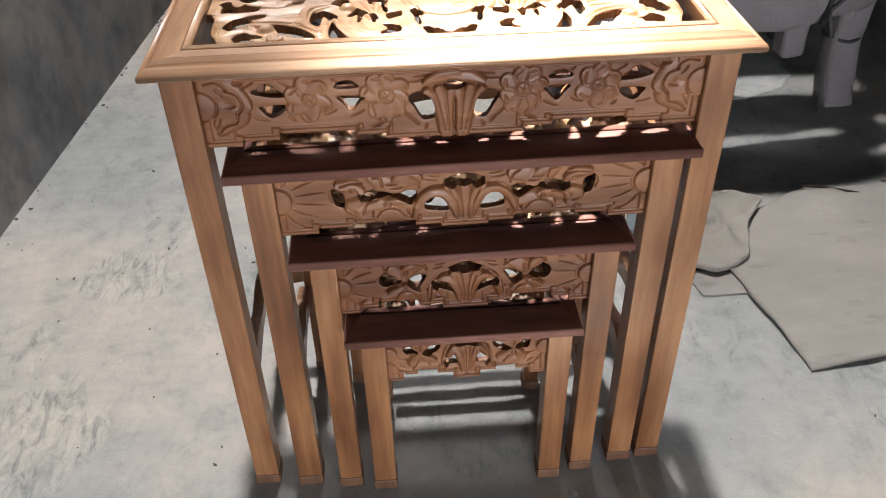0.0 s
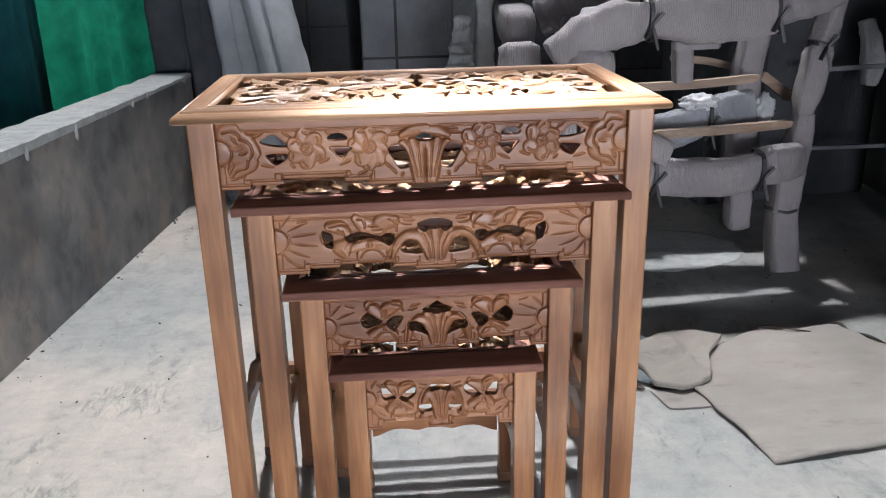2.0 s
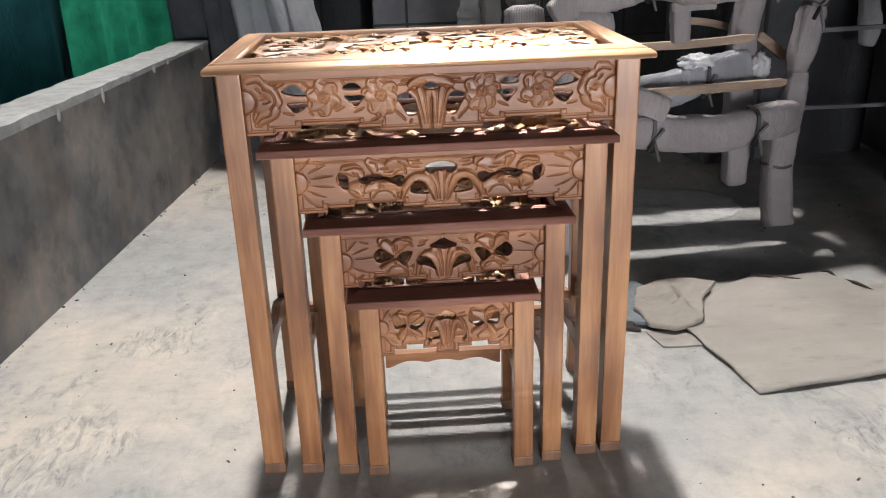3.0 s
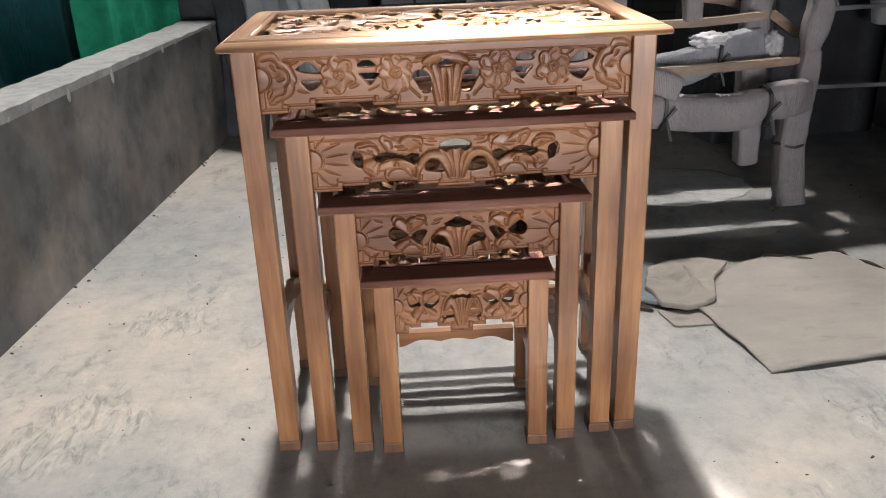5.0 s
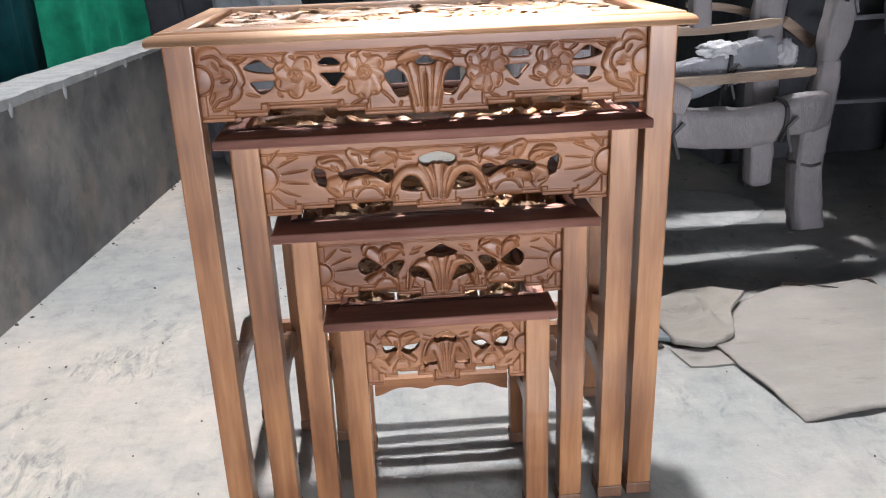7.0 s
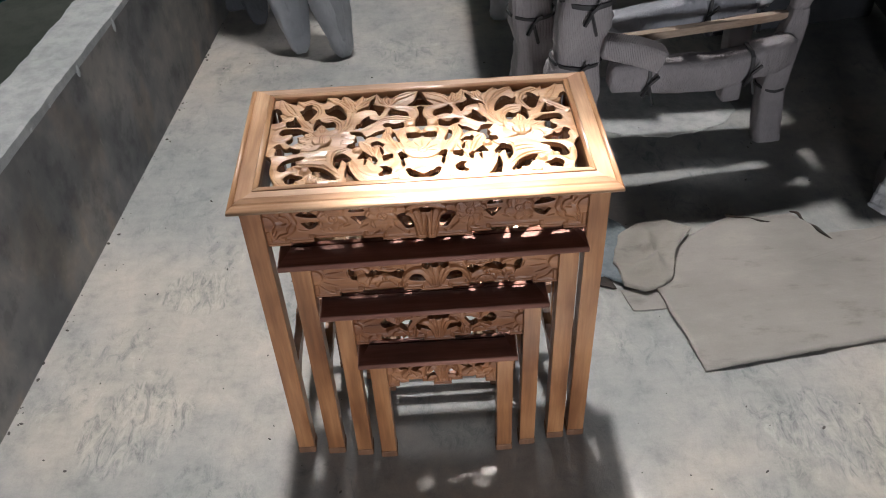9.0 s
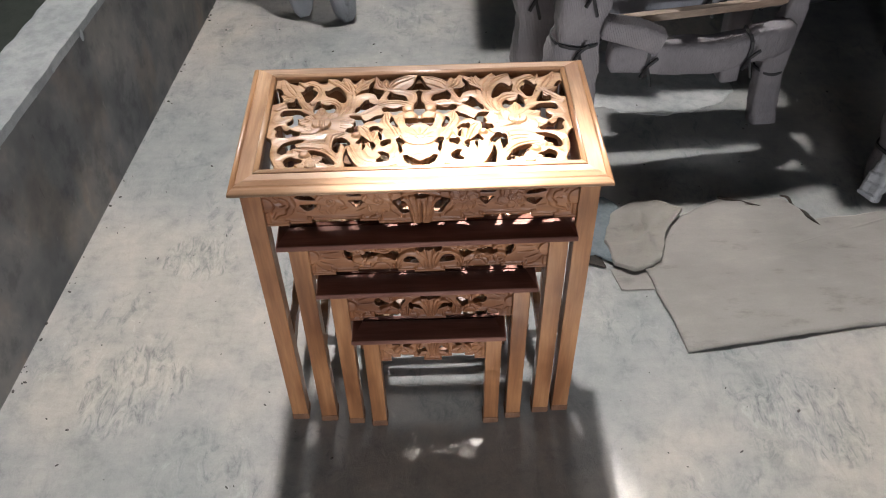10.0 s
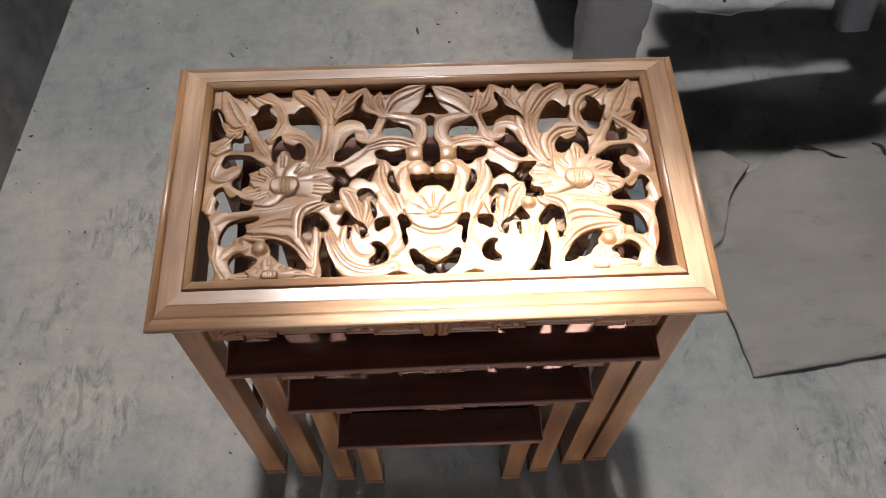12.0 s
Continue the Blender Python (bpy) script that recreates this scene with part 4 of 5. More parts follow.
def apron_fourth(hw, hh, cell):
    c = Apron(hw, hh, cell).stepped(hw, hh, ((1.0, 0.80, 0.975), (0.80, 0.62, 0.87), (0.62, 0.37, 0.80), (0.37, 0.17, 0.87), (0.17, 0.0, 0.985)), 4.5)
    c.half_sun(0.5, 14, (70, 34, -34, -70))
    for pts, w in (([(-0.6, 0.46), (-0.62, 0.36), (-0.68, 0.28)], [4, 7, 5]), ([(-0.58, 0.46), (-0.52, 0.36), (-0.42, 0.3)], [4, 7, 5]), ([(-0.59, 0.5), (-0.64, 0.6), (-0.7, 0.66)], [4, 7, 4]), ([(-0.57, 0.5), (-0.5, 0.6), (-0.42, 0.64)], [4, 7, 4])):
        c.swell_up(pts, w, 2.2, 1.5)
    c.swell_up([(-0.60, 0.7), (-0.53, 0.7)], [6, 6], 2.0, 0.0)
    for pts in ([(-0.66, 0.72), (-0.62, 0.62), (-0.56, 0.6), (-0.5, 0.62), (-0.46, 0.7)], [(-0.8, 0.3), (-0.7, 0.25), (-0.62, 0.28)], [(-0.5, 0.28), (-0.4, 0.26), (-0.34, 0.33)], [(-0.78, 0.6), (-0.72, 0.68)]):
        c.line(pts, 1.2, 2.6)
    for pts in ([(-0.61, 0.44), (-0.64, 0.34)], [(-0.58, 0.44), (-0.58, 0.34)], [(-0.59, 0.5), (-0.6, 0.58)], [(-0.57, 0.5), (-0.56, 0.58)], [(-0.28, 0.3), (-0.18, 0.33)], [(-0.3, 0.36), (-0.2, 0.38)], [(-0.84, 0.72), (-0.76, 0.78)], [(-0.86, 0.28), (-0.8, 0.34)]):
        c.gouge(pts, 1.7)
    for pts in ([(-0.789, 0.336), (-0.707, 0.366), (-0.605, 0.467), (-0.687, 0.519), (-0.758, 0.537), (-0.796, 0.455)], [(-0.54, 0.46), (-0.428, 0.383), (-0.337, 0.357), (-0.342, 0.467), (-0.449, 0.547), (-0.56, 0.485)]):
        c.open_up(pts)
    arches(c, [(-0.299, 0.678), (-0.268, 0.6), (-0.196, 0.572), (-0.127, 0.624), (-0.125, 0.737), (-0.273, 0.737)], [(-0.147, 0.353), (-0.07, 0.3), (0.012, 0.265), (0.012, 0.365), (-0.05, 0.385), (-0.11, 0.405)], 0.82)
    return c


# ---- nest of tables ----
def sweep_board(t, name, length, profile, m, material, mitre=(1.0, 1.0)):
    """A board with mitred ends: the profile gives inset and height, the length is along its outer edge; mitre: the run of either end for each inset."""
    bm = bmesh.new()
    rows = []
    for sgn, k in zip((-1, 1), mitre):
        rows.append([bm.verts.new(m @ Vector((sgn * (length / 2 - d * k), d, z))) for d, z in profile])
    n = len(profile)
    for i in range(n):
        j = (i + 1) % n
        bm.faces.new((rows[0][j], rows[0][i], rows[1][i], rows[1][j])).smooth = 0 < i < n - 3
    bm.faces.new(rows[0])
    bm.faces.new(rows[1][::-1])
    bmesh.ops.recalc_face_normals(bm, faces=bm.faces)
    return part(name, bm, material, t)


def scalloped(x0, x1, z0, z1, y, th, dip, waves):
    """A rail whose lower edge waves up and down."""
    bm = bmesh.new()
    n = 32
    rings = []
    for i in range(n + 1):
        f = i / n
        x = x0 + (x1 - x0) * f
        e = min(f, 1 - f) * 2
        z = z0 + dip * (0.5 - 0.5 * math.cos(min(1, e * 2.6) * math.pi)) - dip * 0.35 * math.exp(-((e - 0.72) / 0.12) ** 2) + 0.3 * dip * math.cos(f * 6.283 * waves)
        rings.append([bm.verts.new(p) for p in ((x, y, z), (x, y + th, z), (x, y + th, z1), (x, y, z1))])
    for a, b in zip(rings, rings[1:]):
        for k in range(4):
            bm.faces.new((a[k], b[k], b[(k + 1) % 4], a[(k + 1) % 4]))
    bm.faces.new(rings[0])
    bm.faces.new(rings[-1][::-1])
    bmesh.ops.recalc_face_normals(bm, faces=bm.faces)
    return bm


def arched_rail(y0, y1, x, z, th, hgt, rise):
    """A side stretcher that bows upwards from leg to leg."""
    bm = bmesh.new()
    rings = []
    for i in range(17):
        f = i / 16
        y = y0 + (y1 - y0) * f
        b = math.sin(f * math.pi)
        lo, hi = z - hgt / 2 + rise * b, z + hgt / 2 + rise * 0.35 * b - 0.006 * math.cos(f * 12.57)
        rings.append([bm.verts.new(p) for p in ((x - th / 2, y, lo), (x + th / 2, y, lo), (x + th / 2, y, hi), (x - th / 2, y, hi))])
    for a, b in zip(rings, rings[1:]):
        for k in range(4):
            bm.faces.new((a[k], b[k], b[(k + 1) % 4], a[(k + 1) % 4]))
    bm.faces.new(rings[0])
    bm.faces.new(rings[-1][::-1])
    bmesh.ops.recalc_face_normals(bm, faces=bm.faces)
    return bm


def table(plain, m, w, d, zu, L, leg_out, shift, y_leg, y_back, tuck, drop, carved, cell, woods, zs, zr, label):
    """zu: underside of the top; L: width of a leg; shift: of the legs against the top; leg_out: outer half width over the legs; y_leg, y_back: front faces of the front and rear legs; tuck: how far the slimmer rear legs stand in; zs, zr: heights of the side and rear stretchers."""
    t = thing("nesting_table", m, label, "nesting table", "nest of carved tables")
    wx, wy = woods
    front, side, rear = (0.047, 0.018, 0.03) if plain else (0.0405, 0.0365, 0.0272)  # widths of the outer boards
    th = 0.0115 if plain else 0.0145

    def profile(ow):
        if plain:
            return [(0.001, 0), (0, 0.0015), (0, 0.0095), (0.0008, 0.0109), (0.0022, th), (ow, th), (ow, 0)]
        edge = [(0.003, 0), (0.0006, 0.0015), (0, 0.0045), (0.0006, 0.007), (0.0028, 0.0096), (0.0066, 0.0116), (0.0102, 0.0124), (0.0106, 0.0112), (0.0114, 0.0112), (0.0118, 0.0136), (0.0128, th)]
        if ow == front:
            edge += [(0.0246, th), (0.0249, th - 0.0014), (0.0256, th - 0.0014), (0.0259, th)]
        return edge + [(ow, th), (ow, 0)]

    mid = pose(0, d / 2, zu)
    for k, (name, half, run, ow, ends, mat) in enumerate((("front_board", d / 2, w, front, (side, side), wx), ("side_board", w / 2, d, side, (front, rear), wy), ("rear_board", d / 2, w, rear, (side, side), wx), ("side_board", w / 2, d, side, (rear, front), wy))):
        sweep_board(t, name, run, profile(ow), mid @ pose(0, 0, 0, 0, 0, 90 * k) @ pose(0, -half, 0), mat, [e / ow for e in ends])
    bw, g = 0.0088, 0.0032
    bead = [(0.0, 0.001), (0.0, th - 0.0006), (0.0008, th + 0.0002), (bw - 0.001, th + 0.0002), (bw, th - 0.0008), (bw, 0.001)]
    y0, y1 = front + g - d / 2, d / 2 - rear - 0.0003
    for x, y, turn, run, mat in ((0, y0, 0, w - 2 * side, wx), (w / 2 - side - 0.0003, (y0 + y1) / 2, 90, y1 - y0, wy), (0, y1, 180, w - 2 * side, wx), (side + 0.0003 - w / 2, (y0 + y1) / 2, 270, y1 - y0, wy)):
        sweep_board(t, "bead", run - 0.0006, bead, mid @ pose(x, y, 0, 0, 0, turn), mat)
    hw, y0, y1 = w / 2 - side - bw - 0.0006, y0 + bw + 0.0003, y1 - bw - 0.0003
    yc = (y0 + y1) / 2
    # Extra openings in the hidden lower panels, placed to let flecks reach the floor.
    bores = []
    for x, y in ((0.012, -0.094), (0.084, -0.054), (0.158, -0.091), (0.16, -0.07), (0.26, -0.057), (0.255, -0.07), (0.196, -0.117), (-0.026, -0.114), (0.06, -0.121), (0.025, -0.08)) if plain else ():
        p = m.inverted() @ Vector((x - 0.083 * zu, y + 0.42 * zu, zu))
        bores.append((1000 * p.x, 1000 * (p.y - d / 2 - yc)))
    me = panel_carving(1000 * hw, 500 * (y1 - y0), cell, bores).mesh("carved_panel", lambda V: V * 0.001 + np.array([0, d / 2 + yc, zu + 0.0005]), 1, 1, 0.9)
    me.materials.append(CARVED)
    panel = new("carved_panel", me)
    panel.parent = t
    tagged(panel, "pierced panel carved with scrolling leaves and flowers")
    for sx in (-1, 1):
        for y, out, l in ((y_leg, leg_out, L), (y_back, leg_out - tuck, 0.023)):
            xs = sorted((shift + sx * out, shift + sx * (out - l)))
            leg = part("leg", box((xs[0], y, 0.017), (xs[1], y + l, zu), 0.0022), WOOD_Z, t)
            part("foot", box((xs[0] - 0.0012, y - 0.0012, 0), (xs[1] + 0.0012, y + l + 0.0012, 0.0185), 0.003), FOOT, leg, "scuffed darker foot")
        xm = shift + sx * (leg_out - L / 2)
        part("side_stretcher", arched_rail(y_leg + L, y_back, xm, zs, 0.015, 0.038, 0.022), WOOD_Y, t)
        part("side_apron", box((xm - 0.008, y_leg + L, zu - 0.07), (xm + 0.008, y_back, zu), 0.002), WOOD_Y, t)
    x = leg_out - L
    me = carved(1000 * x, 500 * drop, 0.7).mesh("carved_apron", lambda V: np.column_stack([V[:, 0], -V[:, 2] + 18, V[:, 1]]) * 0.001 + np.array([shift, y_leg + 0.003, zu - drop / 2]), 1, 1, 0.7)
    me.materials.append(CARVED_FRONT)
    apron = new("carved_apron", me)
    apron.parent = t
    tagged(apron, "pierced apron carved with flowers above a stepped edge")
    part("rear_apron", scalloped(shift - x, shift + x, zu - 0.07, zu, y_back + 0.0232, 0.015, 0.02, 1), WOOD_X, t)
    part("rear_stretcher", scalloped(shift - x, shift + x, zr - 0.016, zr + 0.014, y_back + 0.008, 0.015, 0.012, 0), WOOD_X, t)
    return t


# ---- wrapped furniture ----
def tube(pts, radii, seed, lump=0.006, ring=24, n=40, square=0.75, turns=5):
    """A lumpy wrapped limb along a curve: radii are pairs (across, up) at even steps; square: 0 round, 1 boxy."""
    c = [Vector(p) for p in spline(pts, n)]
    bm = bmesh.new()
    rows = []
    for i, p in enumerate(c):
        tan = (c[min(i + 1, n - 1)] - c[max(i - 1, 0)]).normalized()
        side = tan.cross(Vector((0, 0, 1)))
        side = Vector((1, 0, 0)) if side.length < 0.35 else side.normalized()
        up = side.cross(tan).normalized()
        side = tan.cross(up)
        f = i / (n - 1) * (len(radii) - 1)
        k = min(int(f), len(radii) - 2)
        a, b = (radii[k][j] * (1 - f + k) + radii[k + 1][j] * (f - k) for j in (0, 1))
        if i in (0, n - 1):
            a, b = a * 0.62, b * 0.62
        row = []
        for q in range(ring):
            th = 2 * math.pi * q / ring
            cs, sn = math.cos(th), math.sin(th)
            e = 1 / max(abs(cs), abs(sn))
            e = 1 + square * (e - 1) * 0.8
            v = p + (side * cs * a + up * sn * b) * e
            lap = (i / (n - 1) * turns + q / ring + 0.15 * noise.noise(p * 20)) % 1.0
            swell = lump * noise.noise(v * 14 + Vector((seed, 0, 0))) + 0.45 * lump * noise.noise(v * 45 + Vector((0, seed, 0))) + 0.4 * lump * (lap - 0.5)
            v += (side * cs + up * sn) * swell
            row.append(bm.verts.new(v))
        rows.append(row)
    for r0, r1 in zip(rows, rows[1:]):
        for q in range(ring):
            bm.faces.new((r0[q], r0[(q + 1) % ring], r1[(q + 1) % ring], r1[q]))
    bm.faces.new(rows[0][::-1])
    bm.faces.new(rows[-1])
    bmesh.ops.recalc_face_normals(bm, faces=bm.faces)
    return bm


def strap(at, along, a, b, width=0.008, tail=True):
    """A black tie round a limb, with its loose ends."""
    bm = bmesh.new()
    along = Vector(along).normalized()
    side = along.cross(Vector((0, 0, 1)))
    side = Vector((1, 0, 0)) if side.length < 0.35 else side.normalized()
    up = side.cross(along).normalized()
    rows = []
    n = 20
    for q in range(n):
        th = 2 * math.pi * q / n
        cs, sn = math.cos(th), math.sin(th)
        e = 1 + 0.45 * (1 / max(abs(cs), abs(sn)) - 1)
        o = Vector(at) + (side * cs * a + up * sn * b) * e + along * 0.004 * math.sin(3 * th)
        out = (side * cs + up * sn).normalized()
        rows.append([bm.verts.new(o + along * (s * width / 2) + out * r) for s, r in ((-1, 0), (-1, 0.004), (1, 0.004), (1, 0))])
    for i in range(n):
        r0, r1 = rows[i], rows[(i + 1) % n]
        for k in range(4):
            bm.faces.new((r0[k], r1[k], r1[(k + 1) % 4], r0[(k + 1) % 4]))
    if tail:
        base = Vector(at) + Vector((0, -a - 0.004, -b * 0.2))
        for dx, dz in ((0.014, -0.055), (-0.016, -0.03), (0.022, 0.026)):
            add_box(bm, (-0.0042, -0.003, -0.5), (0.0042, 0.003, 0.5), 0, Matrix.Translation(base + Vector((dx / 2, -0.004, dz / 2))) @ Vector((dx, -0.005, dz)).to_track_quat("Z", "Y").to_matrix().to_4x4() @ Matrix.Diagonal((1, 1, Vector((dx, 0, dz)).length, 1)))
    bmesh.ops.recalc_face_normals(bm, faces=bm.faces)
    return bm


def foam(name, lo, hi, rough=0.6, wave=110.0, rib=0.07):
    """Ribbed packing foam with creases."""
    m, n, l, b = nodes_of(name, rough)
    co = n.new("ShaderNodeTexCoord").outputs["Object"]
    a = noise_of(n, l, co, 9, 5, 0.6)
    w = n.new("ShaderNodeTexWave")
    w.inputs["Scale"].default_value, w.inputs["Distortion"].default_value = wave, 2.5
    w.inputs["Detail Scale"].default_value = 0.4
    l.new(co, w.inputs[0])
    crease = noise_of(n, l, co, 30, 6, 0.68, (1, 1, 0.45))
    r = ramp(n, [(0.3, lo), (0.7, hi)])
    l.new(a.outputs[0], r.inputs[0])
    l.new(r.outputs[0], b.inputs["Base Color"])
    h = mix(n, l, rib, crease.outputs[0], w.outputs[0])
    bump(n, l, b, h, 0.9, 0.009)
    return m


FOAM = foam("packing_foam", (0.175, 0.162, 0.17), (0.25, 0.233, 0.243), rib=0.02)
FOAM_GREY = foam("grey_packing_foam", (0.2, 0.21, 0.235), (0.3, 0.31, 0.34), 0.5, rib=0.03)
RIBBED = foam("ribbed_packing_foam", (0.215, 0.198, 0.206), (0.305, 0.283, 0.292), 0.55, 75.0, 0.09)
# Darkened copy of the grey foam; its colour holds the shade at the back.
SHADED_FOAM = foam("shaded_packing_foam", (0.036, 0.04, 0.047), (0.07, 0.075, 0.085), 0.7)
# Lighter copy of the grey foam; haze and lost light are in its colour.
PALE_WRAP = foam("pale_packing_foam", (0.32, 0.345, 0.375), (0.46, 0.485, 0.515), 0.5)
SHEET = foam("plastic_sheet", (0.45, 0.46, 0.48), (0.62, 0.63, 0.65), 0.35, 60, 0.0)
STRAP = nodes_of("black_strap", 0.5)[0]
STRAP.node_tree.nodes["Principled BSDF"].inputs["Base Color"].default_value = (0.018, 0.018, 0.02, 1)
RAW_X = wood("raw_slat", 0, (0.23, 0.178, 0.14), (0.31, 0.248, 0.2), (0.39, 0.32, 0.265), 0.6, 0.0)
def paper(name, lo, hi, rel):
    """Dusty board: nearly even, with faint long stains and fibre."""
    m, n, l, b = nodes_of(name, 0.85)
    co = n.new("ShaderNodeTexCoord").outputs["Object"]
    a = noise_of(n, l, co, 3.0, 3, 0.5)
    c = noise_of(n, l, co, 22, 5, 0.65, (0.4, 1, 1))
    g = noise_of(n, l, co, 300, 2, 0.6)
    r = ramp(n, [(0.3, lo), (0.7, hi)])
    l.new(a.outputs[0], r.inputs[0])
    r2 = ramp(n, [(0.28, (0.66, 0.66, 0.66)), (0.42, (0.96, 0.96, 0.96)), (0.55, (1, 1, 1)), (0.72, (1.14, 1.13, 1.1))])
    l.new(c.outputs[0], r2.inputs[0])
    col = mix(n, l, 0.85, r.outputs[0], r2.outputs[0], "MULTIPLY")
    r3 = ramp(n, [(0.3, (0.9, 0.9, 0.9)), (0.6, (1, 1, 1))])
    l.new(g.outputs[0], r3.inputs[0])
    l.new(mix(n, l, 0.6, col, r3.outputs[0], "MULTIPLY"), b.inputs["Base Color"])
    bump(n, l, b, c.outputs[0], rel, 0.004)
    return m


CARD = paper("cardboard_sheet", (0.245, 0.23, 0.213), (0.335, 0.31, 0.285), 0.3)
SACK = paper("sack_paper", (0.215, 0.2, 0.178), (0.335, 0.31, 0.275), 0.9)
GRIT = concrete("dark_grit", (0.06, 0.055, 0.05), (0.14, 0.13, 0.12), 8.0, 0.9, 0.3)
DARK_SHRED = wood("dark_shred", 0, (0.012, 0.014, 0.01), (0.04, 0.028, 0.021), (0.07, 0.052, 0.04), 0.8, 0.0)
RAG = concrete("grey_rag", (0.10, 0.125, 0.135), (0.19, 0.22, 0.235), 5.0, 0.9, 0.8)
WHITE_SHEET = concrete("white_packing_sheet", (0.36, 0.37, 0.37), (0.5, 0.51, 0.5), 3.0, 0.6, 0.6)
TARP = foam("green_tarpaulin", (0.012, 0.19, 0.115), (0.03, 0.36, 0.22), 0.5, 8)
for node in [n for n in TARP.node_tree.nodes if n.type == "BSDF_PRINCIPLED"]:
    thin = TARP.node_tree.nodes.new("ShaderNodeBsdfTranslucent")
    both = TARP.node_tree.nodes.new("ShaderNodeMixShader")
    both.inputs[0].default_value = 0.5
    TARP.node_tree.links.new(node.inputs["Base Color"].links[0].from_socket, thin.inputs[0])
    TARP.node_tree.links.new(node.outputs[0], both.inputs[1])
    TARP.node_tree.links.new(thin.outputs[0], both.inputs[2])
    TARP.node_tree.links.new(both.outputs[0], TARP.node_tree.nodes["Material Output"].inputs[0])
TARP_SEAM = 0.762


def limb(t, name, pts, radii, seed, mat=None, **kw):
    return part(name, tube(pts, radii, seed, **kw), mat or FOAM, t, "", True)


def slat(t, pts, a, b, mat=None, label="bare pale wooden slat"):
    return part("slat", tube(pts, [(a, b), (a, b)], 1, 0.0005, 8, 14, 1.0, 0), mat or RAW_X, t, label)


# the chairs' coordinates are those of the floor
chair = thing("wrapped_chair", pose(0, 0, 0), "unfinished wooden chair bound in grey packing foam with black ties", "chair", "stack of wrapped chairs")
limb(chair, "front_leg", [(0.98, 1.008, 0.001), (0.977, 1.029, 0.068), (0.967, 1.031, 0.175)], [(0.036, 0.036), (0.038, 0.036), (0.034, 0.034)], 3, lump=0.003)
part("tie", strap((0.967, 1.031, 0.175), (0, 0, 1), 0.036, 0.036, 0.007, False), STRAP, chair)
limb(chair, "arm_post", [(0.966, 1.029, 0.167), (0.967, 1.016, 0.275), (0.972, 0.992, 0.377), (0.970, 0.982, 0.434)], [(0.035, 0.034), (0.034, 0.032), (0.026, 0.026), (0.02, 0.02)], 5, lump=0.003, square=0.95)
limb(chair, "arm_block", [(0.968, 0.983, 0.424), (0.975, 0.984, 0.480), (0.994, 0.995, 0.567), (1.001, 0.998, 0.593)], [(0.018, 0.018), (0.03, 0.028), (0.031, 0.028), (0.022, 0.022)], 6, lump=0.004)
part("tie", strap((1.001, 0.998, 0.595), (0.2, 0, 1), 0.026, 0.026, 0.010), STRAP, chair)
limb(chair, "arm_block", [(1.001, 1.000, 0.595), (1.016, 1.007, 0.634), (1.041, 1.021, 0.706)], [(0.025, 0.024), (0.025, 0.024), (0.02, 0.02)], 7, lump=0.003, square=1.0)
limb(chair, "front_rail", [(0.47, 0.88, 0.316), (0.567, 0.889, 0.313), (0.651, 0.900, 0.300), (0.750, 0.913, 0.296), (0.839, 0.925, 0.305), (0.861, 0.928, 0.310)], [(0.03, 0.038), (0.032, 0.044), (0.034, 0.047), (0.034, 0.047), (0.032, 0.044), (0.028, 0.034)], 9, lump=0.004)
limb(chair, "rail_end", [(0.834, 0.926, 0.307), (0.872, 0.931, 0.314), (0.916, 0.945, 0.318), (0.959, 0.970, 0.318)], [(0.026, 0.036), (0.032, 0.046), (0.032, 0.046), (0.028, 0.04)], 10, lump=0.004)
for at in ((0.842, 0.925, 0.306), (0.569, 0.889, 0.312)):
    part("tie", strap(at, (1, 0, 0.1), 0.036, 0.05, 0.009), STRAP, chair)
limb(chair, "wrapped_stub", [(0.44, 0.85, 0.418), (0.53, 0.85, 0.398), (0.592, 0.85, 0.374)], [(0.024, 0.026), (0.026, 0.03), (0.026, 0.03)], 11, RIBBED, lump=0.003, square=1.0)
limb(chair, "front_post", [(0.385, 0.905, 0.001), (0.382, 0.90, 0.18), (0.38, 0.90, 0.30), (0.388, 0.90, 0.38), (0.402, 0.90, 0.49), (0.412, 0.91, 0.61)], [(0.058, 0.054), (0.068, 0.06), (0.07, 0.06), (0.056, 0.05), (0.068, 0.058), (0.05, 0.046)], 13, RIBBED, lump=0.010)
part("tie", strap((0.386, 0.90, 0.366), (0.1, 0, 1), 0.062, 0.056, 0.008), STRAP, chair)
part("tie", strap((0.405, 0.903, 0.525), (0, 0, 1), 0.066, 0.056, 0.012), STRAP, chair)
slat(chair, [(0.445, 0.897, 0.404), (0.6, 0.927, 0.402), (0.72, 0.95, 0.401), (0.84, 0.974, 0.401), (0.955, 0.996, 0.403)], 0.011, 0.0105)
limb(chair, "middle_rail", [(0.46, 1.03, 0.368), (0.6, 1.04, 0.376), (0.68, 1.05, 0.388), (0.753, 1.06, 0.405)], [(0.03, 0.04), (0.03, 0.048), (0.03, 0.046), (0.026, 0.04)], 17, FOAM_GREY, lump=0.004)
limb(chair, "middle_rail", [(0.75, 1.06, 0.404), (0.806, 1.07, 0.42), (0.88, 1.08, 0.436)], [(0.026, 0.04), (0.032, 0.05), (0.03, 0.046)], 18, FOAM_GREY, lump=0.005)
part("tie", strap((0.755, 1.06, 0.405), (1, 0, 0), 0.034, 0.048, 0.008), STRAP, chair)
slat(chair, [(0.45, 0.98, 0.503), (0.589, 0.98, 0.507), (0.709, 0.98, 0.51), (0.85, 0.985, 0.52)], 0.010, 0.010)
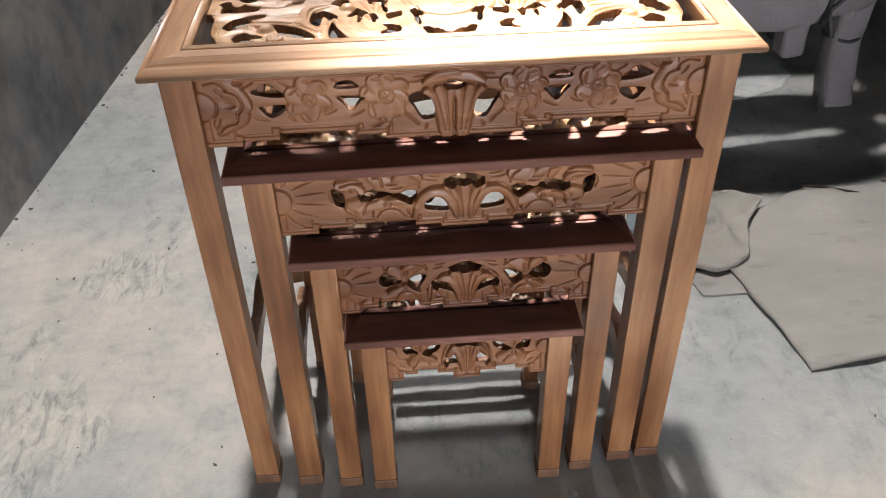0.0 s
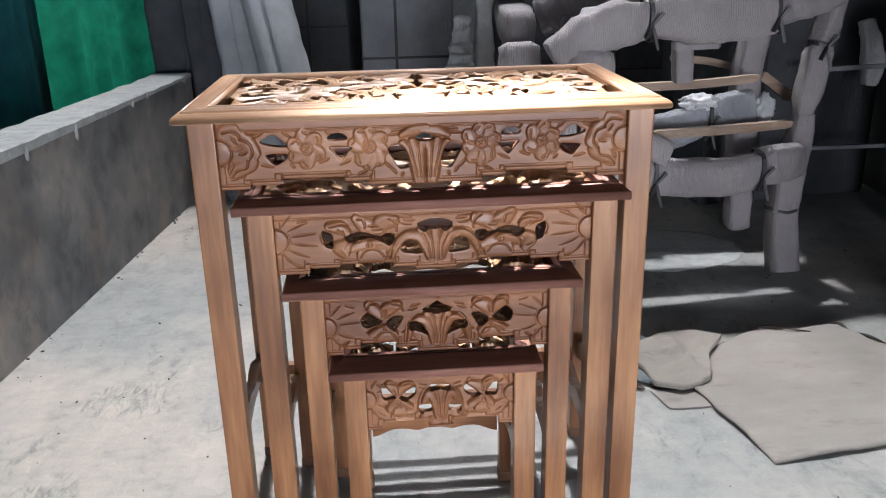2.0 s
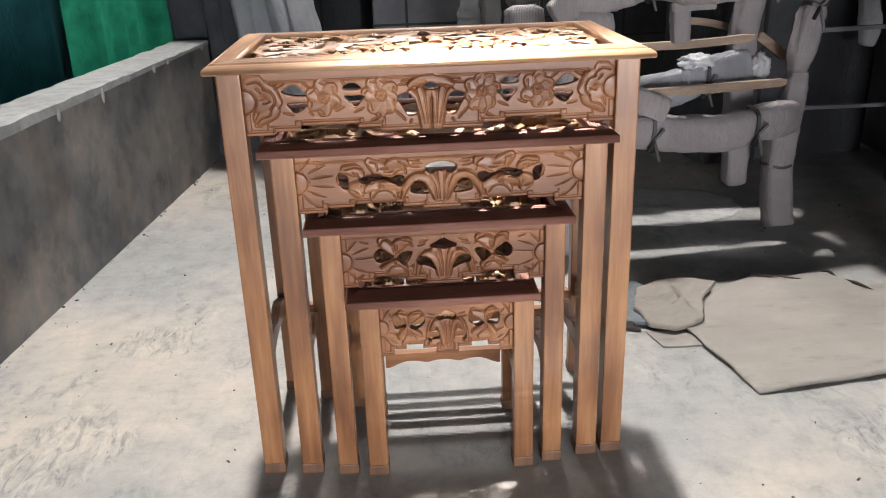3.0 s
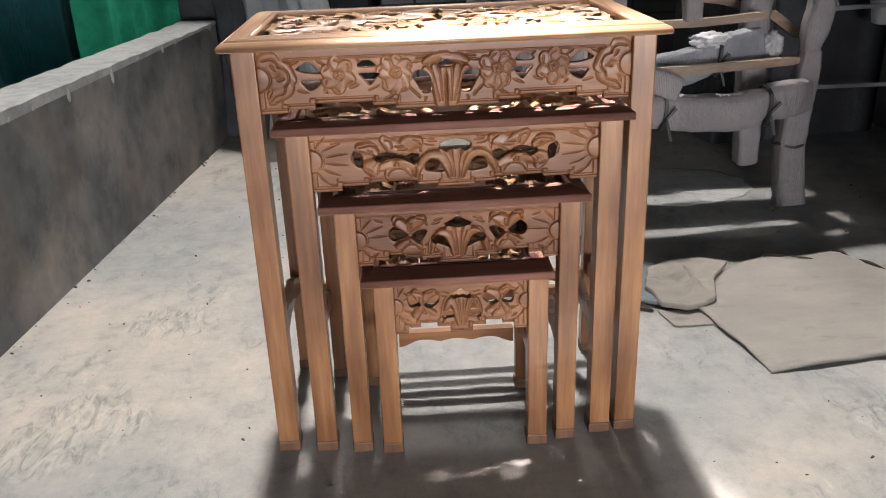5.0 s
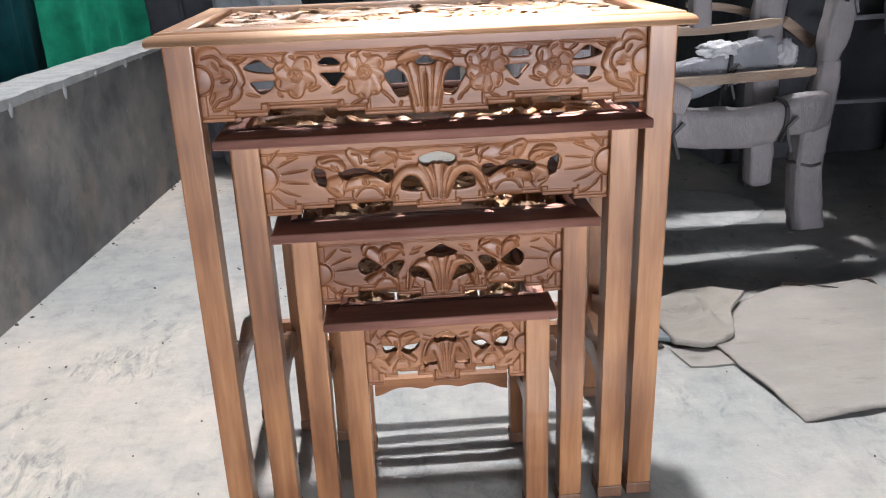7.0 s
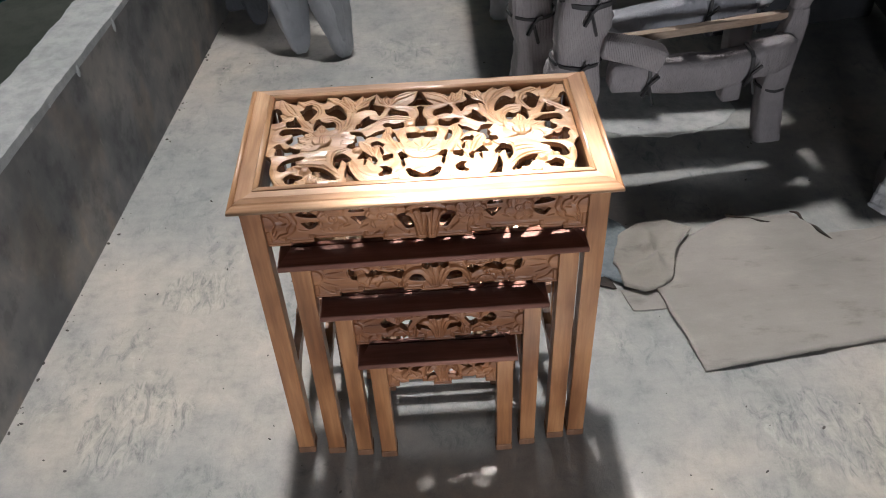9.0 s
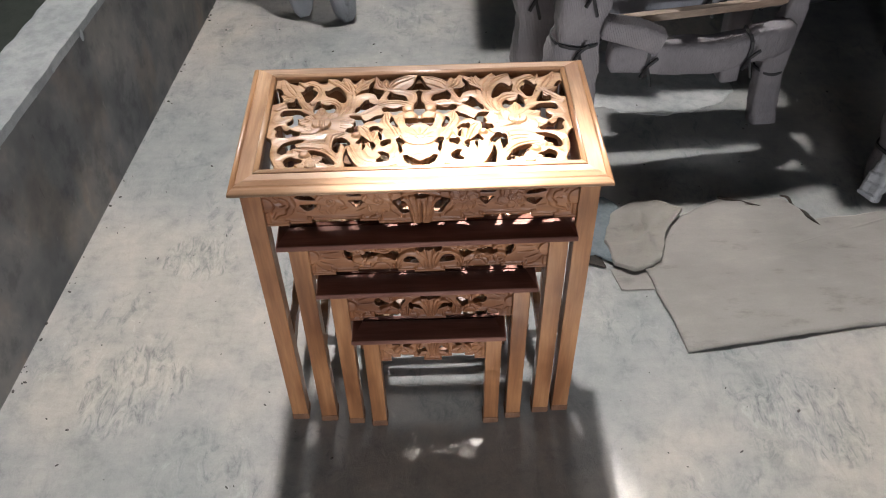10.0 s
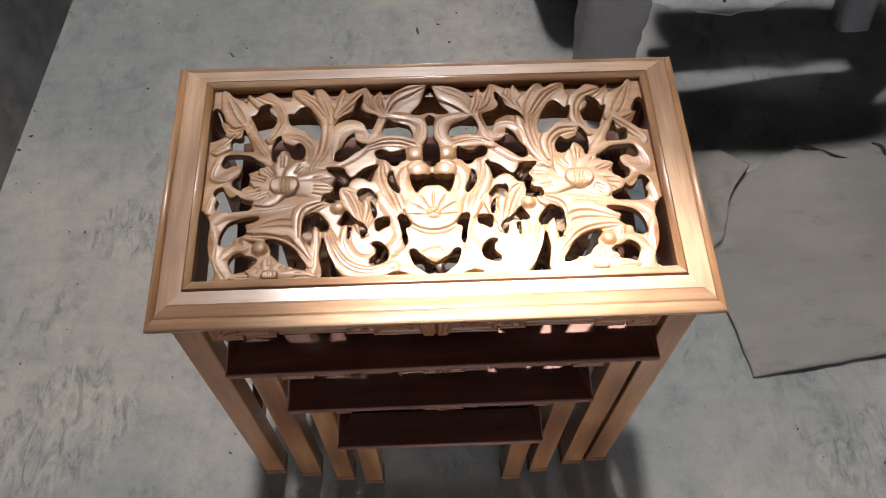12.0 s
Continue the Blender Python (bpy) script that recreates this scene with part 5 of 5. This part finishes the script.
limb(chair, "inner_post", [(0.872, 1.075, 0.105), (0.868, 1.08, 0.2), (0.87, 1.1, 0.375), (0.866, 1.1, 0.465), (0.868, 1.1, 0.536), (0.883, 1.1, 0.622), (0.9, 1.1, 0.70)], [(0.026, 0.026), (0.03, 0.03), (0.034, 0.032), (0.031, 0.03), (0.032, 0.03), (0.032, 0.03)], 19, lump=0.004, square=1.0)
limb(chair, "rear_leg", [(1.0, 1.40, 0.001), (0.995, 1.40, 0.25), (0.99, 1.38, 0.60)], [(0.033, 0.033), (0.034, 0.034), (0.03, 0.03)], 20, SHADED_FOAM)
limb(chair, "arm", [(0.331, 0.92, 0.585), (0.411, 0.92, 0.636), (0.475, 0.92, 0.658), (0.547, 0.926, 0.664)], [(0.045, 0.04), (0.05, 0.05), (0.05, 0.052), (0.03, 0.04)], 21, RIBBED, lump=0.009)
limb(chair, "arm", [(0.542, 0.926, 0.675), (0.608, 0.934, 0.669), (0.668, 0.942, 0.662), (0.781, 0.957, 0.662), (0.858, 0.969, 0.674)], [(0.03, 0.036), (0.046, 0.052), (0.05, 0.056), (0.048, 0.054), (0.04, 0.042)], 23, RIBBED, lump=0.008)
limb(chair, "arm_rest", [(0.850, 0.968, 0.674), (0.954, 0.988, 0.693), (1.049, 1.012, 0.724)], [(0.038, 0.038), (0.036, 0.03), (0.034, 0.026)], 24, lump=0.006)
for at in ((0.856, 0.969, 0.673), (0.547, 0.926, 0.669)):
    part("tie", strap(at, (1, 0, 0.15), 0.044, 0.05, 0.009), STRAP, chair)
limb(chair, "seat_block", [(0.655, 0.97, 0.515), (0.652, 0.97, 0.57), (0.65, 0.97, 0.61)], [(0.021, 0.021), (0.021, 0.021)], 25, lump=0.002, square=1.0)
slat(chair, [(0.625, 0.96, 0.603), (0.735, 0.96, 0.606)], 0.012, 0.012, FOAM, "short wrapped crosspiece")
slat(chair, [(0.70, 1.2, 0.545), (0.80, 1.2, 0.535), (0.88, 1.2, 0.515)], 0.010, 0.010)
slat(chair, [(0.905, 1.1, 0.51), (0.99, 1.1, 0.448)], 0.012, 0.013)
# Seat and rail behind the arms are added, sized to shade the floor.
bm = bmesh.new()
add_box(bm, (0.44, 1.34, 0.60), (1.0, 1.62, 0.65), 0.018)
part("seat", bm, FOAM_GREY, chair, "thick foam-wrapped seat sized to shade the floor", True)
limb(chair, "seat_rail", [(0.46, 1.2, 0.64), (0.68, 1.2, 0.635), (0.86, 1.2, 0.64), (1.02, 1.22, 0.67)], [(0.05, 0.04), (0.055, 0.04), (0.055, 0.04)], 26, FOAM_GREY)


def plastic_bag(at, size, seed):
    """A crumpled bag: a ball creased by ridged noise."""
    bm = bmesh.new()
    bmesh.ops.create_icosphere(bm, subdivisions=4, radius=1.0)
    for v in bm.verts:
        n = v.co.normalized()
        k = Vector((seed, 0, 0))
        f = 0.82 + 0.3 * (1 - 2.4 * abs(noise.noise(n * 1.9 + k))) + 0.16 * (1 - 2.4 * abs(noise.noise(n * 4.5 + k)))
        v.co = Vector(at) + Vector((n.x * size[0], n.y * size[1], n.z * size[2])) * f
    ob = mesh_ob("plastic_bag", bm, SHEET, True)
    return tagged(ob, "crumpled whitish plastic bag stuffed between chair rails", "plastic bag", "bags stuffed into chairs")


plastic_bag((0.735, 1.055, 0.452), (0.05, 0.03, 0.02), 3)
plastic_bag((0.905, 1.065, 0.43), (0.026, 0.026, 0.036), 8)

chair = thing("wrapped_chair", pose(0, 0, 0), "foam-wrapped chair standing close behind another, tied with straps", "chair", "stack of wrapped chairs")
limb(chair, "front_post", [(0.322, 1.15, 0.001), (0.318, 1.15, 0.15), (0.316, 1.15, 0.28), (0.30, 1.16, 0.40), (0.295, 1.18, 0.60)], [(0.06, 0.055), (0.068, 0.06), (0.055, 0.05), (0.06, 0.055), (0.05, 0.05)], 33, RIBBED, lump=0.010)
part("tie", strap((0.304, 1.16, 0.375), (0, 0, 1), 0.064, 0.058, 0.008), STRAP, chair)
limb(chair, "rear_post", [(0.40, 1.86, 0.001), (0.40, 1.88, 0.3), (0.41, 1.9, 0.75)], [(0.05, 0.04), (0.06, 0.04), (0.05, 0.04)], 35, SHEET, lump=0.016)
limb(chair, "rear_post", [(0.28, 1.86, 0.001), (0.285, 1.88, 0.3), (0.29, 1.9, 0.75)], [(0.03, 0.03), (0.035, 0.03), (0.03, 0.03)], 36, SHEET, lump=0.012)
limb(chair, "rear_post", [(0.20, 1.84, 0.44), (0.21, 1.86, 0.52), (0.215, 1.88, 0.62)], [(0.045, 0.03), (0.04, 0.03), (0.025, 0.03)], 38, SHEET, lump=0.016)
limb(chair, "seat_rail", [(0.31, 1.24, 0.62), (0.34, 1.55, 0.62), (0.36, 1.86, 0.64)], [(0.04, 0.05), (0.05, 0.05), (0.04, 0.05)], 39)
limb(chair, "side_rail", [(0.2, 1.86, 0.42), (0.3, 1.87, 0.40), (0.42, 1.88, 0.42)], [(0.03, 0.03), (0.03, 0.03)], 40)
limb(chair, "arm", [(0.40, 1.45, 0.64), (0.50, 1.4, 0.68), (0.62, 1.38, 0.70)], [(0.05, 0.05), (0.06, 0.055), (0.05, 0.05)], 41, lump=0.012)

chair = thing("wrapped_chair", pose(0, 0, 0), "wrapped chair frame leaning among stacked furniture, rear legs darkened for shade", "chair", "stack of wrapped chairs")
limb(chair, "front_leg", [(1.235, 0.72, 0.001), (1.225, 0.72, 0.06), (1.222, 0.72, 0.115)], [(0.05, 0.045), (0.046, 0.042), (0.034, 0.032)], 43, lump=0.004)
limb(chair, "loose_wrap", [(1.16, 0.66, 0.003), (1.185, 0.675, 0.06), (1.212, 0.695, 0.125)], [(0.026, 0.016), (0.034, 0.022), (0.022, 0.02)], 44, SHEET, lump=0.012)
part("tie", strap((1.222, 0.72, 0.122), (0, 0, 1), 0.042, 0.04, 0.009), STRAP, chair)
limb(chair, "front_leg", [(1.222, 0.72, 0.115), (1.222, 0.725, 0.2), (1.25, 0.74, 0.33), (1.28, 0.78, 0.56)], [(0.034, 0.032), (0.05, 0.046), (0.045, 0.042), (0.04, 0.04)], 48)
part("tie", strap((1.245, 0.74, 0.30), (0, 0, 1), 0.05, 0.047, 0.009), STRAP, chair)
# The rear legs wear the foam whose colour is darkened for shade.
limb(chair, "rear_leg", [(1.62, 1.46, 0.001), (1.62, 1.46, 0.35), (1.60, 1.47, 0.8)], [(0.04, 0.04), (0.045, 0.045), (0.04, 0.04)], 45, SHADED_FOAM)
limb(chair, "rear_leg", [(1.78, 1.4, 0.001), (1.78, 1.4, 0.4), (1.77, 1.4, 0.95)], [(0.05, 0.05), (0.05, 0.05)], 46, SHADED_FOAM)
slat(chair, [(1.06, 1.5, 0.216), (1.3, 1.5, 0.217), (1.6, 1.5, 0.217)], 0.008, 0.006, FOAM_GREY, "thin wrapped slat")
slat(chair, [(1.22, 1.5, 0.46), (1.3, 1.5, 0.461), (1.6, 1.52, 0.465)], 0.008, 0.007, FOAM_GREY, "thin wrapped slat")
limb(chair, "seat_rail", [(1.28, 0.82, 0.56), (1.40, 1.15, 0.6), (1.6, 1.46, 0.62)], [(0.04, 0.05), (0.05, 0.05)], 47)
limb(chair, "rag_wrap", [(1.455, 1.54, 0.40), (1.46, 1.54, 0.48), (1.43, 1.56, 0.60)], [(0.02, 0.02), (0.035, 0.025), (0.02, 0.02)], 49, SHEET)

# Slab added to shade the floor below the chairs; hardly in view.
pile = thing("wrapped_tabletop", pose(0, 0, 0), "wide foam-wrapped slab added over the chairs to shade the floor", "tabletop")
bm = bmesh.new()
add_box(bm, (0.12, 1.62, 0.76), (1.12, 2.6, 0.82), 0.015)
part("slab", bm, FOAM_GREY, pile)
for x in (0.4, 0.85):
    part("tie", box((x, 1.616, 0.756), (x + 0.012, 2.604, 0.824)), STRAP, pile)

# Second added slab, never in view, that darkens the floor at the right.
pile = thing("wrapped_tabletop", pose(0, 0, 0), "unseen foam-wrapped slab added to shade the floor at the right", "tabletop")
part("slab", box((0.90, 0.96, 0.951), (2.0, 2.2, 1.0), 0.015), FOAM_GREY, pile, "", True)
for x in (1.25, 1.7):
    part("tie", box((x, 0.956, 0.947), (x + 0.012, 2.204, 1.004)), STRAP, pile)

# long wrapped boards that lean beside the half wall
def wrapped_board(bottom, top, w, th, seed, mat):
    t = thing("wrapped_board", pose(0, 0, 0), "long tapering board wrapped in grey foam, leaning upright", "board", "leaning wrapped boards")
    b, e = Vector(bottom), Vector(top)
    limb(t, "board", [b, b.lerp(e, 0.12), b.lerp(e, 0.3), b.lerp(e, 0.6), e], [(w * 0.3, th * 0.6), (w * 0.85, th), (w, th), (w, th), (w, th), (w, th), (w * 0.95, th)], seed, mat, square=1.0)
    p = b.lerp(e, 0.14)
    f = (e - b).normalized().cross(Vector((1, 0, 0))).normalized() * th * 1.0
    f = f if f.y < 0 else -f
    q = Vector((w * 0.3, 0, 0))
    limb(t, "folded_flap", [b.lerp(e, 0.02) + f * 0.6 + q * 0.4, b.lerp(e, 0.12) + f + q, b.lerp(e, 0.34) + f + q * 1.3], [(w * 0.16, th * 0.12), (w * 0.5, th * 0.2), (w * 0.55, th * 0.2)], seed + 70, mat, square=1.0, lump=0.003)
    part("tie", strap(p, e - b, w * 0.92, th * 1.25, 0.006, False), STRAP, t)
    return t


# The dark-foam boards are added; they fill and shade the back corner.
for bottom, top, w, th, seed, mat in (((-0.425, 1.68), (-0.94, 2.97), 0.082, 0.034, 51, PALE_WRAP), ((-0.27, 1.64), (-0.88, 2.62), 0.078, 0.034, 53, PALE_WRAP),
                                      ((-0.6, 1.92), (-0.98, 3.0), 0.08, 0.028, 55, SHADED_FOAM), ((-0.36, 1.92), (-0.88, 3.04), 0.042, 0.022, 57, PALE_WRAP),
                                      ((-0.7, 2.05), (-1.02, 3.1), 0.15, 0.03, 58, SHADED_FOAM), ((-0.42, 2.06), (-0.92, 3.12), 0.15, 0.03, 59, SHADED_FOAM)):
    wrapped_board((*bottom, 0.001), (*top, 2.62), w, th, seed, mat)


def wrapped_carton(lo, hi, label):
    t = thing("wrapped_box", pose(0, 0, 0), label, "box", "stacked wrapped boxes")
    part("body", box(lo, hi, 0.012), FOAM_GREY, t, "", True)
    xm = lo[0] + 0.36 * (hi[0] - lo[0])
    zm = lo[2] + 0.4 * (hi[2] - lo[2])
    part("tie", box((xm, lo[1] - 0.004, lo[2]), (xm + 0.012, lo[1] + 0.002, hi[2])), STRAP, t)
    part("tie", box((lo[0], lo[1] - 0.005, zm), (hi[0], lo[1] + 0.002, zm + 0.01)), STRAP, t)
    return t


wrapped_carton((-0.145, 2.6, 0), (0.24, 2.95, 1.0), "tall crate wrapped in blue-grey foam with crossed black straps")

# Blocks added to fill the dark back and to keep light off the floor.
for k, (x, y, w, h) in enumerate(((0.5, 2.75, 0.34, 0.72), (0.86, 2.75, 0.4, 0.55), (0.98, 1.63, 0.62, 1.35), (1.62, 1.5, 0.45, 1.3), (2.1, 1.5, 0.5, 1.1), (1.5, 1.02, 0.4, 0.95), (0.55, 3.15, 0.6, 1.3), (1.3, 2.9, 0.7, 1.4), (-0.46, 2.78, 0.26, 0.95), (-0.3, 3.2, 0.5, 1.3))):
    t = thing("wrapped_cabinet", pose(x, y, 0, 0, 0, (-6, 4, 8, -5)[k % 4]), "added foam-wrapped cabinet, its foam darkened for shade, at the back of the workshop", "cabinet", "stacked wrapped cabinets")
    part("body", box((0, 0, 0), (w, 0.35, h), 0.015), SHADED_FOAM, t, "", True)
    part("tie", box((w * 0.3, -0.004, 0.0), (w * 0.3 + 0.012, 0.002, h)), STRAP, t)
    part("tie", box((0, -0.005, h * 0.55), (w, 0.002, h * 0.55 + 0.01)), STRAP, t)

# green tarpaulin behind the half wall, in lengths that overlap
def tarp_length(f0, f1, out, mat, parent, label):
    bm = bmesh.new()
    rows = []
    n = int(130 * (f1 - f0)) + 2
    for i in range(n + 1):
        f = f0 + (f1 - f0) * i / n
        p = Vector((-2.35 + 1.0 * f + out, -0.4 + 4.4 * f, 0))
        o = 0.035 * math.sin(f * 46) + 0.025 * math.sin(f * 83 + 1) + 0.05 * math.sin(f * 13) + 0.012 * math.sin(f * 190)
        rows.append([bm.verts.new(p + Vector((o * (1 - 0.5 * h / 6), 0.02 * o, 0.014 + h * 0.42))) for h in range(7)])
    for r0, r1 in zip(rows, rows[1:]):
        for h in range(6):
            bm.faces.new((r0[h], r1[h], r1[h + 1], r0[h + 1]))
    bmesh.ops.solidify(bm, geom=bm.faces[:], thickness=0.004)
    part("length", bm, mat, parent, label, True)


tarp = thing("tarpaulin", pose(-1.85, 1.8, 0), "green plastic tarpaulin hanging in folds behind a half wall", "tarpaulin")
TARP_DARK = foam("dark_blue_green_tarpaulin", (0.008, 0.07, 0.085), (0.016, 0.13, 0.14), 0.5, 8)
tarp_length(0.0, TARP_SEAM, 0.02, TARP_DARK, tarp, "darker blue-green length")
tarp_length(TARP_SEAM - 0.02, 1.0, -0.02, TARP, tarp, "")
for ob in tarp.children:
    ob.matrix_parent_inverse = tarp.matrix_world.inverted()


# sheets lying on the floor
def flat_sheet(name, corners, th, mat, label, category, curl=0.004, seed=0, rough=0.004, z0=0.0, crease=0.0):
    """A thin sheet whose outline wanders a little and whose edges lift."""
    cs = [Vector((*c, 0)) for c in corners]
    mid = sum(cs, Vector()) / len(cs)
    ring = []
    for a, b in zip(cs, cs[1:] + cs[:1]):
        n = max(3, int((b - a).length / 0.012))
        for k in range(n):
            p = a.lerp(b, k / n)
            d = noise.noise_vector(p * 22 + Vector((seed, 0, 0))) * rough + noise.noise_vector(p * 70 + Vector((0, seed, 0))) * rough * 0.45
            ring.append(p + Vector((d.x, d.y, 0)))
    bm = bmesh.new()
    loops = []
    for f in (1.0, 0.96, 0.9, 0.82, 0.73, 0.63, 0.52, 0.4, 0.27, 0.13):
        loop = []
        for p in ring:
            q = mid.lerp(p, f)
            z = z0 + th + (curl * (0.5 + noise.noise(q * 9 + Vector((seed, 3, 0)))) * max(0, (f - 0.5) * 2) ** 2)
            z += min(rough, 0.005) * 0.5 * (noise.noise(q * 25) + 1) * (0.4 + f * 0.4) * (1 - f ** 8)
            z += crease * (1 - abs(noise.noise(q * 13 + Vector((seed, 1, 0)))) * 3.2 + 0.5 * noise.noise(q * 34)) * (1.02 - f)
            loop.append(bm.verts.new((q.x, q.y, max(z, z0 + th))))
        loops.append(loop)
    n = len(ring)
    for l0, l1 in zip(loops, loops[1:]):
        for k in range(n):
            bm.faces.new((l0[k], l0[(k + 1) % n], l1[(k + 1) % n], l1[k]))
    c = bm.verts.new((mid.x, mid.y, z0 + th + rough * 0.5))
    for k in range(n):
        bm.faces.new((loops[-1][k], loops[-1][(k + 1) % n], c))
    unders = [[bm.verts.new(v.co - Vector((0, 0, th * 0.9))) for v in loop] for loop in loops]
    for k in range(n):
        bm.faces.new((loops[0][(k + 1) % n], loops[0][k], unders[0][k], unders[0][(k + 1) % n]))
    for l0, l1 in zip(unders, unders[1:]):
        for k in range(n):
            bm.faces.new((l0[(k + 1) % n], l0[k], l1[k], l1[(k + 1) % n]))
    low = bm.verts.new(c.co - Vector((0, 0, th * 0.9)))
    for k in range(n):
        bm.faces.new((unders[-1][(k + 1) % n], unders[-1][k], low))
    bmesh.ops.recalc_face_normals(bm, faces=bm.faces)
    return tagged(mesh_ob(name, bm, mat, True), label, category)


flat_sheet("cardboard_sheet", [(0.576, 0.16), (0.93, 0.212), (1.30, 0.27), (1.34, 0.62), (0.996, 0.575), (0.93, 0.655), (0.77, 0.66), (0.655, 0.60), (0.59, 0.545), (0.525, 0.425)], 0.006, CARD, "large flat grey-beige cardboard sheet lying on the cement floor", "cardboard", 0.0075, 2, 0.0035)
flat_sheet("cardboard_sheet", [(0.90, 0.214), (1.04, 0.226), (1.2, 0.25), (1.3, 0.4), (0.95, 0.36)], 0.003, CARD, "second cardboard sheet peeping out under a larger one", "cardboard", 0.0, 21, 0.003)
flat_sheet("cardboard_scrap", [(0.458, 0.351), (0.545, 0.352), (0.525, 0.422), (0.443, 0.42)], 0.003, CARD, "small pale cardboard scrap lying beside a larger sheet", "cardboard", 0.003, 5, 0.0015)
flat_sheet("paper_sack", [(0.455, 0.425), (0.50, 0.405), (0.545, 0.418), (0.575, 0.45), (0.595, 0.51), (0.615, 0.56), (0.66, 0.61), (0.60, 0.65), (0.53, 0.65), (0.47, 0.60), (0.442, 0.51)], 0.012, SACK, "crumpled brown paper sack on the cement floor", "sack", 0.010, 7, 0.006, 0.004, 0.024)
flat_sheet("rag", [(0.39, 0.47), (0.445, 0.44), (0.46, 0.52), (0.50, 0.62), (0.47, 0.68), (0.41, 0.67), (0.37, 0.57)], 0.008, RAG, "dirty grey rag lying on the floor beside a sack", "rag", 0.012, 9, 0.012, 0.0, 0.008)
# A dark brown scrap; what it is made of is not known.
flat_sheet("leather_scrap", [(0.385, 0.44), (0.435, 0.425), (0.425, 0.455), (0.405, 0.475)], 0.004, DARK_SHRED, "dark brown torn scrap lying beside a rag", "scrap", 0.006, 15, 0.004)
flat_sheet("foam_sheet", [(0.44, 1.11), (0.53, 1.09), (0.6, 1.065), (0.70, 1.055), (0.79, 1.06), (0.88, 1.1), (0.94, 1.17), (0.95, 1.26), (0.88, 1.36), (0.7, 1.42), (0.5, 1.4)], 0.0006, WHITE_SHEET, "pale packing sheet spread on the floor under chairs", "packing sheet", 0.0, 11, 0.014, 0.0, 0.0)
# Dark strips that stand in for torn cracks along the cardboard.
for pts in ([(0.765, 0.668, 0.010), (0.785, 0.657, 0.014), (0.80, 0.658, 0.010), (0.825, 0.651, 0.010), (0.845, 0.636, 0.012), (0.87, 0.631, 0.010)], [(0.932, 0.668, 0.010), (0.948, 0.655, 0.014), (0.955, 0.627, 0.010), (0.975, 0.604, 0.010), (0.98, 0.58, 0.014), (1.0, 0.552, 0.010)]):
    tagged(mesh_ob("splinter", tube(pts, [(0.0015, 0.001), (0.004, 0.0022), (0.003, 0.002), (0.0045, 0.002), (0.001, 0.001)], 61, 0.003, 8, 24, 0.5, 0), DARK_SHRED, True), "thin dark strip laid on cardboard in place of a torn crack", "splinter", "splinters on the cardboard")

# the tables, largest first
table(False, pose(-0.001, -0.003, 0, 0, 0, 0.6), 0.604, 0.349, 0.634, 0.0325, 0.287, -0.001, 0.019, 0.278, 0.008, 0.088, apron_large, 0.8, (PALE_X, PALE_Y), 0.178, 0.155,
      "tall carved teak nesting table standing over the smaller ones on cement")
table(True, pose(0.006, -0.010, 0, 0, 0, 1.0), 0.4965, 0.325, 0.5216, 0.0325, 0.236, 0.002, 0.021, 0.245, 0.016, 0.089, apron_second, 1.3, (SHADED_X, SHADED_Y), 0.165, 0.14,
      "second carved teak nesting table tucked under the tallest one")
table(True, pose(0.0025, -0.018, 0, 0, 0, 0.7), 0.384, 0.29, 0.410, 0.030, 0.177, 0.005, 0.019, 0.215, 0.016, 0.092, apron_third, 1.3, (SHADED_X, SHADED_Y), 0.15, 0.125,
      "third carved teak nesting table tucked between two others")
table(True, pose(0.002, -0.036, 0, 0, 0, 0.2), 0.279, 0.25, 0.302, 0.030, 0.1295, 0.006, 0.028, 0.195, 0.004, 0.098, apron_fourth, 1.2, (SHADED_X, SHADED_Y), 0.13, 0.105,
      "smallest carved teak nesting table at the front of the nest")

# specks and grit on the floor
rng = random.Random(4)
bm = bmesh.new()
for _ in range(260):
    x, y = rng.uniform(-0.85, 1.3), rng.uniform(-0.75, 1.7)
    r = rng.choice((0.0012, 0.0015, 0.002, 0.003))
    q = bmesh.ops.create_icosphere(bm, subdivisions=1, radius=r)
    bmesh.ops.transform(bm, matrix=pose(x, y, r * 0.45, rng.uniform(0, 90), 0, rng.uniform(0, 360)) @ Matrix.Diagonal((1.5, 1, 0.6, 1)), verts=q["verts"])
for _ in range(70):
    y = rng.uniform(-0.4, 2.0)
    p = WALL_M @ Vector((abs(rng.gauss(0.004, 0.012)), y, 0))
    r = rng.choice((0.001, 0.0015, 0.002, 0.0035))
    q = bmesh.ops.create_icosphere(bm, subdivisions=1, radius=r)
    bmesh.ops.transform(bm, matrix=pose(p.x, p.y, r * 0.45, rng.uniform(0, 90), 0, rng.uniform(0, 360)) @ Matrix.Diagonal((1.5, 1, 0.7, 1)), verts=q["verts"])
for _ in range(12):
    x, y = rng.uniform(-0.8, 1.2), rng.uniform(-0.6, 1.3)
    q = bmesh.ops.create_icosphere(bm, subdivisions=1, radius=rng.uniform(0.003, 0.0055))
    bmesh.ops.transform(bm, matrix=pose(x, y, 0.0012, 0, 0, rng.uniform(0, 360)) @ Matrix.Diagonal((rng.uniform(1.2, 2.6), 0.7, 0.35, 1)), verts=q["verts"])
tagged(mesh_ob("grit", bm, GRIT), "scattered dark grit and crumbs on a cement floor", "grit", "", "stuff")
